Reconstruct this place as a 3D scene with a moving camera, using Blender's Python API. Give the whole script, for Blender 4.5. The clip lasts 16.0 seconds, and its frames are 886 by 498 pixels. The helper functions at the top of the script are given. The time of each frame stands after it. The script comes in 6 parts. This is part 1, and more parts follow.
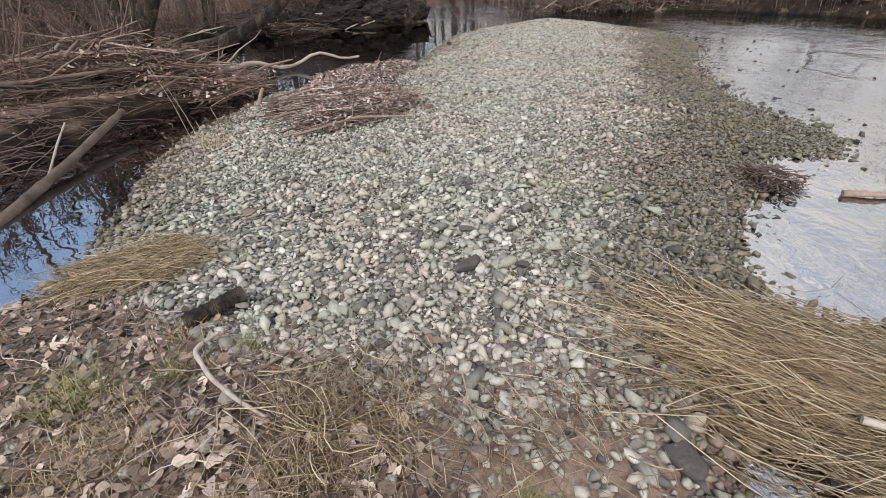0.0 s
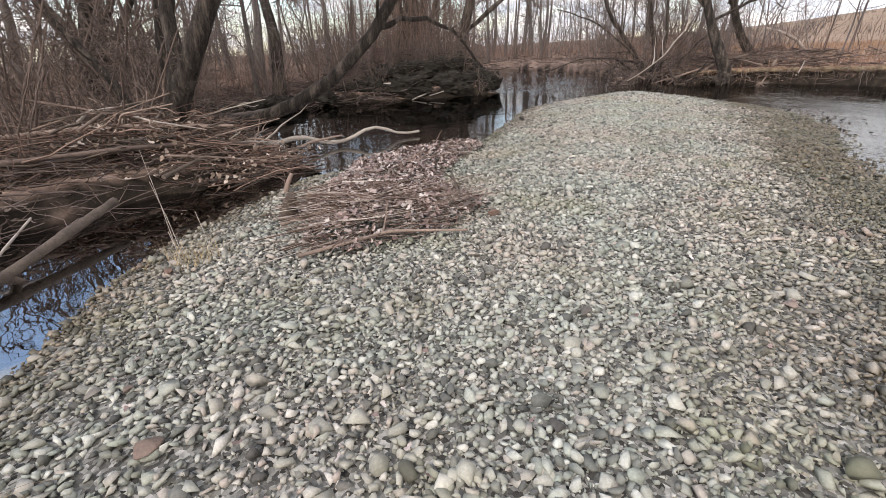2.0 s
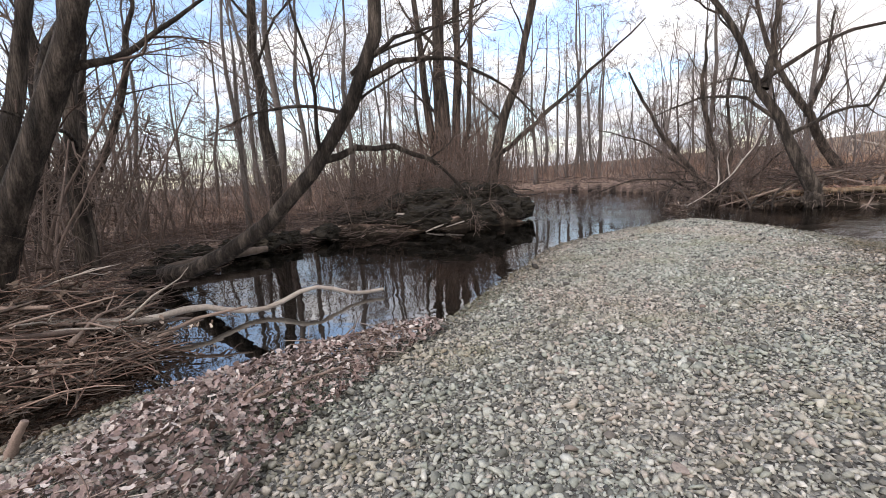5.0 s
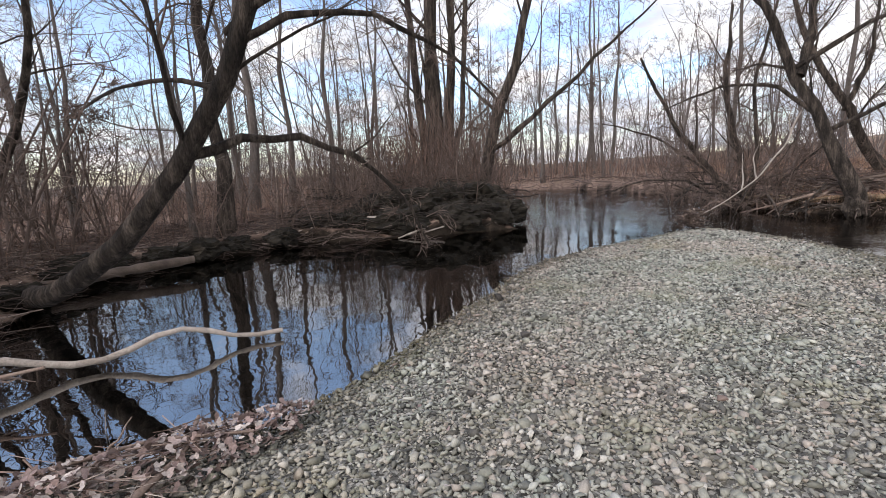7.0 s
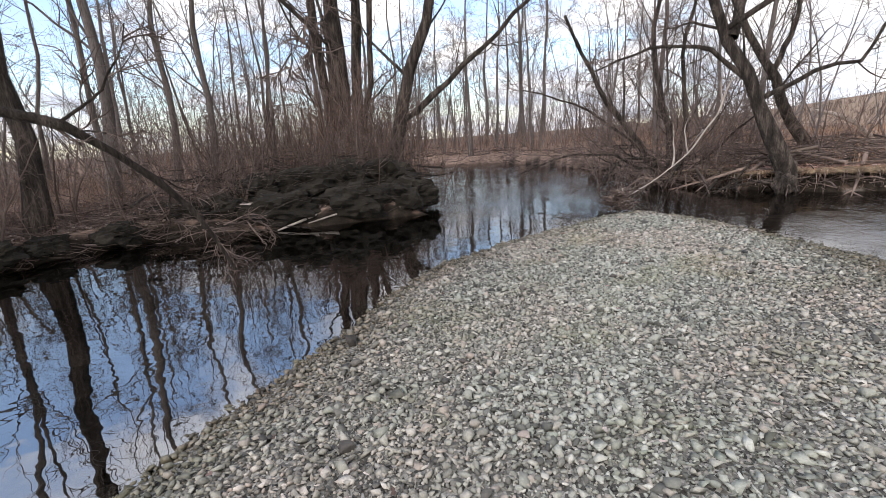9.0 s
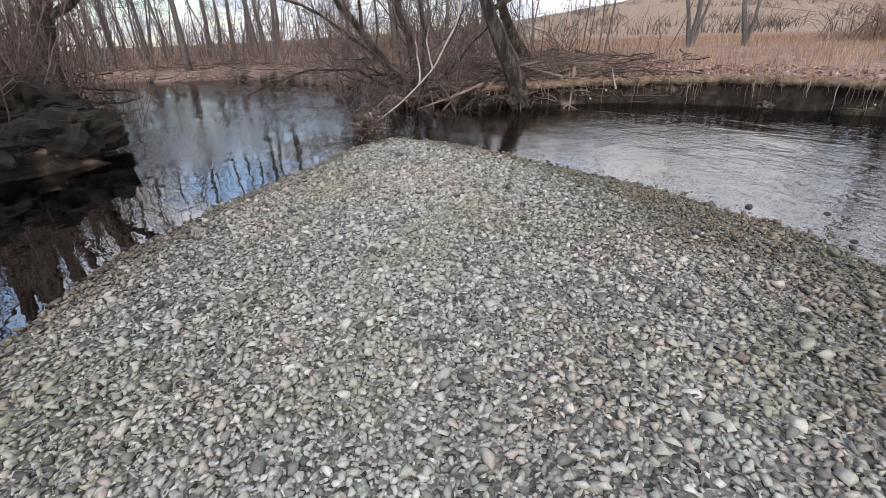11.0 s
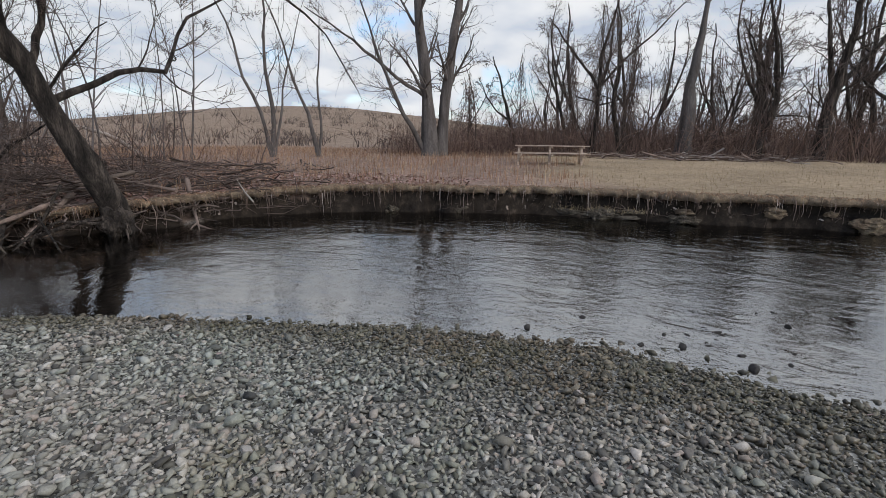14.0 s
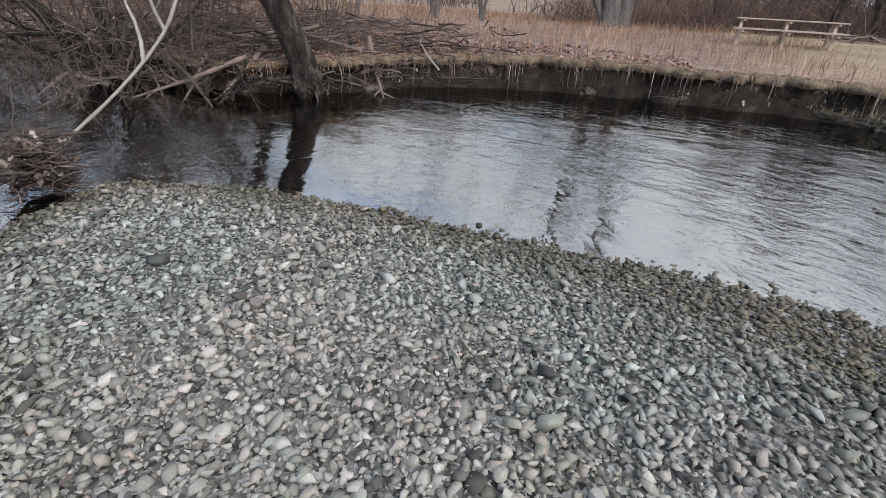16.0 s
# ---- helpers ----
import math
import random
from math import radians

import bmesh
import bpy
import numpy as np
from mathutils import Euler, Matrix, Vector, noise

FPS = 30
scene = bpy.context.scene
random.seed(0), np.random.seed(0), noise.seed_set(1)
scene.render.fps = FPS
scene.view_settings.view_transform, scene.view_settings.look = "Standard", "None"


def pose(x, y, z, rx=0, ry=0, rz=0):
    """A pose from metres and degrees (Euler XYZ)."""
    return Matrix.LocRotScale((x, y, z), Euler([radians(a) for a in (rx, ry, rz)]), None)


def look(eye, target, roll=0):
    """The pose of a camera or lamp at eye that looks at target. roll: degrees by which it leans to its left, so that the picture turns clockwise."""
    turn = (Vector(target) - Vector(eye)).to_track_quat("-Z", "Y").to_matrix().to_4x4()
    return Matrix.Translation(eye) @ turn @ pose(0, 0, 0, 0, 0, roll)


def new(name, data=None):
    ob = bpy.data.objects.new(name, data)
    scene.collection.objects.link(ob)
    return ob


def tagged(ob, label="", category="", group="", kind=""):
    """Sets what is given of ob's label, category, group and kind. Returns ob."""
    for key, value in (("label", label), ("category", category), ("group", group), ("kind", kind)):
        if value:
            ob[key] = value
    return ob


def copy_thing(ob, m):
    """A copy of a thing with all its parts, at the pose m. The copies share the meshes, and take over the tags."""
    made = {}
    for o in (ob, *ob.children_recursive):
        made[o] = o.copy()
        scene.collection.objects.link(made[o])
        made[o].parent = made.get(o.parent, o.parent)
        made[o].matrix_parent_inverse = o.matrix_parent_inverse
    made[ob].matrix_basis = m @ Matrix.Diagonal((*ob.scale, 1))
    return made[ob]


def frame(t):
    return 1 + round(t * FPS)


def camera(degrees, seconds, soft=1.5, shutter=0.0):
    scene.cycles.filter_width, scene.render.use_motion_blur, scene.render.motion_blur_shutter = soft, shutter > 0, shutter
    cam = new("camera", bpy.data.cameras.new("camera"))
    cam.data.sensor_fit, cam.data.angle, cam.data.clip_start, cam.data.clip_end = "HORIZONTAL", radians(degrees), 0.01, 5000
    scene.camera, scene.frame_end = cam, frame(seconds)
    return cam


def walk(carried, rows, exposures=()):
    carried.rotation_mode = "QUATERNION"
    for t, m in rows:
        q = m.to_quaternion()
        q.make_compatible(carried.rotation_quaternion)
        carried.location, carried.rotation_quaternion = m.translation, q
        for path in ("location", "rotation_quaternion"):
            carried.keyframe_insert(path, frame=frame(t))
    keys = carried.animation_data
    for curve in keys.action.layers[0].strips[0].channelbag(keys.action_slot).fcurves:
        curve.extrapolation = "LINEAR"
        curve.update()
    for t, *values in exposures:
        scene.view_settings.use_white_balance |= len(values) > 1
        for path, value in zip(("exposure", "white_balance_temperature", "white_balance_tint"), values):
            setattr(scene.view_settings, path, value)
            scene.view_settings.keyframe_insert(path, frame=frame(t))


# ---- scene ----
cam = camera(87.2, 16.0, soft=0.8)

PATH = [
    (0, (0.74, 0.258, 1.398), (0.674, 1.978, 0.38), -2.1),
    (0.5, (0.673, 0.592, 1.446), (0.542, 2.364, 0.528), -1.8),
    (1, (0.692, 1.006, 1.495), (0.516, 2.811, 0.653), -1.5),
    (1.5, (0.656, 1.5, 1.403), (0.406, 3.311, 0.593), -1.6),
    (2, (0.656, 2.044, 1.367), (0.332, 3.852, 0.576), -1.9),
    (2.5, (0.706, 2.604, 1.374), (0.284, 4.42, 0.648), -2.9),
    (3, (0.777, 3.161, 1.456), (0.283, 4.991, 0.815), -3.3),
    (3.5, (0.988, 3.627, 1.47), (0.443, 5.482, 0.958), -3.8),
    (4, (1.16, 4.092, 1.506), (0.585, 5.976, 1.161), -3.7),
    (4.2, (1.224, 4.331, 1.469), (0.645, 6.216, 1.139), -3.8),
    (6.3, (1.678, 6.291, 1.498), (1.044, 8.16, 1.177), -2.6),
    (6.5, (1.738, 6.534, 1.504), (1.096, 8.4, 1.177), -2.8),
    (7, (1.784, 7.062, 1.476), (1.131, 8.922, 1.14), -2.8),
    (7.5, (1.851, 7.612, 1.515), (1.189, 9.467, 1.168), -2.6),
    (8, (1.968, 8.185, 1.47), (1.308, 10.04, 1.116), -2.2),
    (8.2, (1.973, 8.394, 1.471), (1.339, 10.255, 1.103), -2.3),
    (10.3, (2.348, 10.108, 1.493), (2.54, 11.973, 0.796), -2.8),
    (10.5, (2.364, 10.272, 1.468), (2.654, 12.108, 0.729), -2.6),
    (11, (2.384, 10.724, 1.453), (2.925, 12.463, 0.625), -2.0),
    (11.5, (2.299, 11.124, 1.426), (3.141, 12.707, 0.541), -0.4),
    (12, (2.383, 11.508, 1.402), (3.615, 12.887, 0.641), 1.8),
    (12.5, (2.492, 11.828, 1.524), (4.094, 12.917, 1.024), 2.0),
    (13, (2.499, 12.192, 1.545), (4.278, 13.015, 1.144), 1.4),
    (13.5, (2.623, 12.608, 1.496), (4.43, 13.367, 1.098), 1.0),
    (14, (2.657, 13.036, 1.439), (4.45, 13.803, 0.994), 0.7),
    (14.5, (2.702, 13.388, 1.425), (4.44, 14.221, 0.891), 1.2),
    (15, (2.893, 13.775, 1.366), (4.55, 14.697, 0.731), 2.0),
    (15.5, (2.968, 14.155, 1.33), (4.503, 15.173, 0.549), 2.8),
    (16, (3.042, 14.452, 1.307), (4.418, 15.561, 0.371), 3.4),
]
walk(cam, [(t, look(eye, target, roll)) for t, eye, target, roll in PATH],
     exposures=[(0, 0.32, 6900, 13), (3.5, 0.33, 6900, 14), (6.5, 0.0, 6650, 14), (8.2, 0.05, 6650, 14), (10.5, 0.2, 6500, 13), (11.5, 0.2, 6400, 13),
                (12.6, -0.03, 6300, 10), (14.2, -0.58, 6300, 10), (15.2, -0.33, 6250, 10), (16, 0.05, 6250, 10)])

# ---- sky, sun ----
world = bpy.data.worlds.new("sky")
scene.world = world
world.use_nodes = True
wn, wl = world.node_tree.nodes, world.node_tree.links
wn.clear()
w_out = wn.new("ShaderNodeOutputWorld")
w_mix = wn.new("ShaderNodeMixShader")
w_sky = wn.new("ShaderNodeTexSky")
w_sky.sky_type, w_sky.sun_disc = "NISHITA", False
SUN_ELEV, SUN_AZ = 38.0, 200.0
w_sky.sun_elevation, w_sky.sun_rotation = radians(SUN_ELEV), radians(SUN_AZ)
w_blue = wn.new("ShaderNodeBackground")
w_blue.inputs["Strength"].default_value = 0.30
w_cloud = wn.new("ShaderNodeBackground")
w_cloud.inputs["Strength"].default_value = 1.3
w_co = wn.new("ShaderNodeTexCoord")
w_sep = wn.new("ShaderNodeSeparateXYZ")
w_add = wn.new("ShaderNodeMath")
w_add.operation, w_add.inputs[1].default_value = "ADD", 0.22
w_div = wn.new("ShaderNodeVectorMath")
w_div.operation = "DIVIDE"
w_comb = wn.new("ShaderNodeCombineXYZ")
w_noise = wn.new("ShaderNodeTexNoise")
w_noise.inputs["Scale"].default_value, w_noise.inputs["Detail"].default_value = 1.5, 9
w_noise.inputs["Roughness"].default_value = 0.58
w_ramp = wn.new("ShaderNodeValToRGB")
w_ramp.color_ramp.elements[0].position, w_ramp.color_ramp.elements[1].position = 0.40, 0.51
w_shade = wn.new("ShaderNodeTexNoise")
w_shade.inputs["Scale"].default_value, w_shade.inputs["Detail"].default_value = 2.6, 6
w_tone = wn.new("ShaderNodeValToRGB")
w_tone.color_ramp.elements[0].position, w_tone.color_ramp.elements[0].color = 0.36, (0.62, 0.68, 0.78, 1)
w_tone.color_ramp.elements[1].position, w_tone.color_ramp.elements[1].color = 0.62, (1.0, 1.0, 1.0, 1)
wl.new(w_co.outputs["Generated"], w_sep.inputs[0])
wl.new(w_sep.outputs["Z"], w_add.inputs[0])
for k in "XYZ":
    wl.new(w_add.outputs[0], w_comb.inputs[k])
wl.new(w_co.outputs["Generated"], w_div.inputs[0])
wl.new(w_comb.outputs[0], w_div.inputs[1])
wl.new(w_div.outputs[0], w_noise.inputs["Vector"])
wl.new(w_div.outputs[0], w_shade.inputs["Vector"])
w_west = wn.new("ShaderNodeMath")
w_west.operation, w_west.inputs[1].default_value = "MULTIPLY_ADD", 0.13
wl.new(w_sep.outputs["X"], w_west.inputs[0])
wl.new(w_noise.outputs["Fac"], w_west.inputs[2])
wl.new(w_west.outputs[0], w_ramp.inputs[0])
wl.new(w_shade.outputs["Fac"], w_tone.inputs[0])
wl.new(w_tone.outputs[0], w_cloud.inputs["Color"])
wl.new(w_sky.outputs[0], w_blue.inputs["Color"])
wl.new(w_ramp.outputs[0], w_mix.inputs[0])
wl.new(w_blue.outputs[0], w_mix.inputs[1])
wl.new(w_cloud.outputs[0], w_mix.inputs[2])
wl.new(w_mix.outputs[0], w_out.inputs[0])

sun = new("sun", bpy.data.lights.new("sun", "SUN"))
sun.data.energy, sun.data.angle, sun.data.color = 1.9, radians(10), (1.0, 0.97, 0.93)
a_, e_ = radians(SUN_AZ), radians(SUN_ELEV)
sun.matrix_world = look((0, 0, 30), (-math.sin(a_) * math.cos(e_) * 9, -math.cos(a_) * math.cos(e_) * 9, 30 - math.sin(e_) * 9))

# ---- materials ----


def nodes_of(name):
    m = bpy.data.materials.new(name)
    m.use_nodes = True
    n, l = m.node_tree.nodes, m.node_tree.links
    return m, n, l, n["Principled BSDF"]


def ramp_node(n, stops):
    r = n.new("ShaderNodeValToRGB")
    e = r.color_ramp.elements
    while len(e) < len(stops):
        e.new(0.5)
    for el, (pos, c) in zip(e, stops):
        el.position, el.color = pos, (*c, 1)
    return r


def noise_node(n, l, co, scale, detail=5, rough=0.6):
    t = n.new("ShaderNodeTexNoise")
    t.inputs["Scale"].default_value, t.inputs["Detail"].default_value, t.inputs["Roughness"].default_value = scale, detail, rough
    l.new(co, t.inputs["Vector"])
    return t


def mix_node(n, l, fac, a, b, how="MIX"):
    x = n.new("ShaderNodeMix")
    x.data_type, x.blend_type = "RGBA", how
    for sock, v in ((x.inputs[0], fac), (x.inputs[6], a), (x.inputs[7], b)):
        if isinstance(v, (int, float)):
            sock.default_value = v
        elif isinstance(v, tuple):
            sock.default_value = (*v, 1)
        else:
            l.new(v, sock)
    return x.outputs[2]


def bump_node(n, l, bsdf, height, strength, dist):
    b = n.new("ShaderNodeBump")
    b.inputs["Strength"].default_value, b.inputs["Distance"].default_value = strength, dist
    l.new(height, b.inputs["Height"])
    l.new(b.outputs[0], bsdf.inputs["Normal"])
    return b


def plain(name, stops, coarse=3.0, fine=40.0, rough=0.85, bump=0.4, dist=0.01, per="", vary=0.35, stretch=None):
    """A natural surface: colour by noise at two scales and, with per, by piece ('island' or 'object')."""
    m, n, l, b = nodes_of(name)
    geo = n.new("ShaderNodeNewGeometry")
    if stretch:
        tc = n.new("ShaderNodeTexCoord")
        mp = n.new("ShaderNodeMapping")
        mp.inputs["Scale"].default_value = stretch
        l.new(tc.outputs["Object"], mp.inputs[0])
        co = mp.outputs[0]
    else:
        co = geo.outputs["Position"]
    big, small = noise_node(n, l, co, coarse), noise_node(n, l, co, fine, 4, 0.7)
    r = ramp_node(n, stops)
    if per:
        src = geo.outputs["Random Per Island"]
        if per == "object":
            src = n.new("ShaderNodeObjectInfo").outputs["Random"]
        l.new(src, r.inputs[0])
        tone = ramp_node(n, [(0.3, (1 - vary,) * 3), (0.7, (1 + vary * 0.5,) * 3)])
        l.new(big.outputs["Fac"], tone.inputs[0])
        c = mix_node(n, l, 1.0, r.outputs[0], tone.outputs[0], "MULTIPLY")
    else:
        l.new(big.outputs["Fac"], r.inputs[0])
        c = r.outputs[0]
    grain = ramp_node(n, [(0.3, (1 - vary,) * 3), (0.7, (1 + vary * 0.4,) * 3)])
    l.new(small.outputs["Fac"], grain.inputs[0])
    c = mix_node(n, l, 1.0, c, grain.outputs[0], "MULTIPLY")
    l.new(c, b.inputs["Base Color"])
    b.inputs["Roughness"].default_value = rough
    b.inputs["Specular IOR Level"].default_value = 0.3
    bump_node(n, l, b, small.outputs["Fac"], bump, dist)
    return m


WATER = -0.12
M_BARK = plain("grey_brown_bark", [(0.34, (0.022, 0.017, 0.013)), (0.5, (0.065, 0.051, 0.041)), (0.68, (0.178, 0.143, 0.116))], 3.0, 22, 0.95, 1.0, 0.06, vary=0.75, stretch=(3, 3, 0.45))
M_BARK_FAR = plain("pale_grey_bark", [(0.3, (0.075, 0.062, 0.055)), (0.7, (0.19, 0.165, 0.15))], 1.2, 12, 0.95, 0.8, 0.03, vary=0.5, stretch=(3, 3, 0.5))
M_TWIG = plain("brown_twig_bark", [(0.0, (0.072, 0.05, 0.04)), (0.5, (0.13, 0.094, 0.077)), (1.0, (0.247, 0.188, 0.159))], 2, 50, 0.9, 0.3, 0.004, per="island")
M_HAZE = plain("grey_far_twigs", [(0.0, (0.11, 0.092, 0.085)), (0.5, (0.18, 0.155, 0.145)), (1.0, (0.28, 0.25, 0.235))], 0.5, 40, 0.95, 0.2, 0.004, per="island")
M_RED_TWIG = plain("reddish_brush_stems", [(0.0, (0.119, 0.07, 0.053)), (0.5, (0.21, 0.135, 0.103)), (1.0, (0.378, 0.257, 0.198))], 0.5, 40, 0.9, 0.2, 0.004, per="island")
M_DRIFT = plain("weathered_driftwood", [(0.0, (0.092, 0.059, 0.045)), (0.45, (0.216, 0.151, 0.119)), (0.8, (0.367, 0.286, 0.238)), (1.0, (0.594, 0.518, 0.454))], 3, 60, 0.9, 0.5, 0.004, per="island")
M_PALE = plain("pale_barkless_wood", [(0.3, (0.24, 0.20, 0.165)), (0.55, (0.38, 0.33, 0.285)), (0.75, (0.54, 0.48, 0.42))], 3, 50, 0.8, 0.5, 0.004, stretch=(1, 1, 1))
M_DARKWOOD = plain("dark_wet_wood", [(0.3, (0.061, 0.044, 0.034)), (0.7, (0.162, 0.124, 0.098))], 4, 50, 0.7, 0.7, 0.008)
M_STRAW = plain("dry_straw", [(0.0, (0.12, 0.08, 0.045)), (0.4, (0.24, 0.175, 0.1)), (0.75, (0.38, 0.295, 0.18)), (1.0, (0.56, 0.47, 0.33))], 3, 60, 0.8, 0.2, 0.003, per="island", vary=0.25)
M_FIELD = plain("rusty_dry_weeds", [(0.0, (0.24, 0.125, 0.075)), (0.4, (0.36, 0.205, 0.125)), (0.75, (0.46, 0.30, 0.19)), (1.0, (0.56, 0.42, 0.27))], 0.35, 60, 0.9, 0.2, 0.003, per="island", vary=0.3)
M_LAWNBLADE = plain("pale_winter_grass", [(0.0, (0.29, 0.215, 0.115)), (0.5, (0.41, 0.315, 0.185)), (1.0, (0.54, 0.43, 0.27))], 0.5, 60, 0.9, 0.2, 0.003, per="island", vary=0.25)
M_GREEN = plain("new_green_grass", [(0.0, (0.13, 0.16, 0.045)), (0.5, (0.24, 0.24, 0.085)), (1.0, (0.40, 0.36, 0.18))], 3, 60, 0.7, 0.2, 0.003, per="island", vary=0.25)
M_LEAF = plain("dead_leaves", [(0.0, (0.147, 0.072, 0.051)), (0.35, (0.274, 0.153, 0.119)), (0.7, (0.421, 0.264, 0.221)), (1.0, (0.608, 0.442, 0.383))], 6, 80, 0.75, 0.3, 0.003, per="island", vary=0.3)
M_DRIFTLEAF = plain("washed_up_leaves", [(0.0, (0.10, 0.068, 0.056)), (0.3, (0.22, 0.155, 0.135)), (0.55, (0.36, 0.265, 0.24)), (0.8, (0.46, 0.385, 0.345)), (1.0, (0.62, 0.55, 0.50))], 6, 80, 0.8, 0.3, 0.003, per="island", vary=0.4)
M_LITTER = plain("brown_leaf_litter", [(0.0, (0.086, 0.061, 0.045)), (0.5, (0.196, 0.143, 0.108)), (0.8, (0.368, 0.286, 0.227)), (1.0, (0.632, 0.528, 0.443))], 6, 80, 0.85, 0.3, 0.003, per="island", vary=0.3)
M_TABLE = plain("weathered_pale_boards", [(0.3, (0.377, 0.277, 0.21)), (0.7, (0.558, 0.443, 0.35))], 4, 60, 0.85, 0.4, 0.003, stretch=(1, 6, 6))
M_MUDROCK = plain("sandy_clay", [(0.3, (0.05, 0.04, 0.028)), (0.5, (0.11, 0.09, 0.065)), (0.7, (0.21, 0.175, 0.13))], 7, 30, 0.95, 1.0, 0.05, vary=0.5)
M_SOD = plain("matted_dry_sod", [(0.3, (0.10, 0.07, 0.045)), (0.5, (0.20, 0.145, 0.095)), (0.7, (0.33, 0.255, 0.16))], 5, 50, 0.95, 0.9, 0.03, vary=0.5)
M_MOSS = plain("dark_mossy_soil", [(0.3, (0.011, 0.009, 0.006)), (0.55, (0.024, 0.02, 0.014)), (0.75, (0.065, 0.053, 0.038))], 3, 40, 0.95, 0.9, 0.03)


def stone_material(name, stops):
    """Pebbles: a colour for each stone, speckle, algae patches, and a wet dark film close to the water."""
    m, n, l, b = nodes_of(name)
    geo = n.new("ShaderNodeNewGeometry")
    co = geo.outputs["Position"]
    r = ramp_node(n, stops)
    l.new(geo.outputs["Random Per Island"], r.inputs[0])
    speck = noise_node(n, l, co, 90, 5, 0.7)
    tone = ramp_node(n, [(0.3, (0.72,) * 3), (0.7, (1.12,) * 3)])
    l.new(speck.outputs["Fac"], tone.inputs[0])
    c = mix_node(n, l, 1.0, r.outputs[0], tone.outputs[0], "MULTIPLY")
    patch = noise_node(n, l, co, 0.9, 4, 0.6)
    alg = ramp_node(n, [(0.52, (0,) * 3), (0.70, (0.42,) * 3)])
    l.new(patch.outputs["Fac"], alg.inputs[0])
    c = mix_node(n, l, alg.outputs[0], c, (0.20, 0.20, 0.10))
    warm = noise_node(n, l, co, 0.55, 3, 0.6)
    wr = ramp_node(n, [(0.42, (0.97, 1.0, 0.95)), (0.6, (1.05, 0.97, 0.91))])
    l.new(warm.outputs["Fac"], wr.inputs[0])
    c = mix_node(n, l, 1.0, c, wr.outputs[0], "MULTIPLY")
    sep = n.new("ShaderNodeSeparateXYZ")
    l.new(co, sep.inputs[0])
    edge = noise_node(n, l, co, 1.4, 4, 0.6)
    low = n.new("ShaderNodeMath")
    low.operation = "MULTIPLY_ADD"
    low.inputs[1].default_value, low.inputs[2].default_value = 0.09, -0.045
    l.new(edge.outputs["Fac"], low.inputs[0])
    east = n.new("ShaderNodeMath")
    east.operation, east.inputs[1].default_value = "MULTIPLY_ADD", -0.3
    l.new(sep.outputs["Y"], east.inputs[0])
    l.new(sep.outputs["X"], east.inputs[2])
    damp = n.new("ShaderNodeMapRange")
    for k, v in ((1, -0.2), (2, 1.6), (3, 0.0), (4, -0.085)):
        damp.inputs[k].default_value = v
    l.new(east.outputs[0], damp.inputs[0])
    zz = n.new("ShaderNodeMath")
    zz.operation = "ADD"
    l.new(sep.outputs["Z"], zz.inputs[0])
    l.new(damp.outputs[0], zz.inputs[1])
    at = n.new("ShaderNodeMath")
    at.operation = "ADD"
    l.new(zz.outputs[0], at.inputs[0])
    l.new(low.outputs[0], at.inputs[1])
    wet = n.new("ShaderNodeMapRange")
    for k, v in ((1, WATER + 0.02), (2, WATER + 0.085), (3, 1.0), (4, 0.0)):
        wet.inputs[k].default_value = v
    l.new(at.outputs[0], wet.inputs[0])
    c = mix_node(n, l, wet.outputs[0], c, mix_node(n, l, 1.0, c, (0.40, 0.355, 0.28), "MULTIPLY"))
    l.new(c, b.inputs["Base Color"])
    gloss = n.new("ShaderNodeMapRange")
    gloss.inputs[3].default_value, gloss.inputs[4].default_value = 0.82, 0.35
    l.new(wet.outputs[0], gloss.inputs[0])
    l.new(gloss.outputs[0], b.inputs["Roughness"])
    bump_node(n, l, b, speck.outputs["Fac"], 0.35, 0.004)
    return m


M_STONE = stone_material("river_pebbles", [(0.0, (0.065, 0.063, 0.06)), (0.13, (0.16, 0.157, 0.142)), (0.4, (0.30, 0.302, 0.268)), (0.58, (0.42, 0.412, 0.372)), (0.7, (0.38, 0.33, 0.295)), (0.8, (0.30, 0.315, 0.275)), (0.93, (0.47, 0.455, 0.42)), (1.0, (0.58, 0.56, 0.52))])


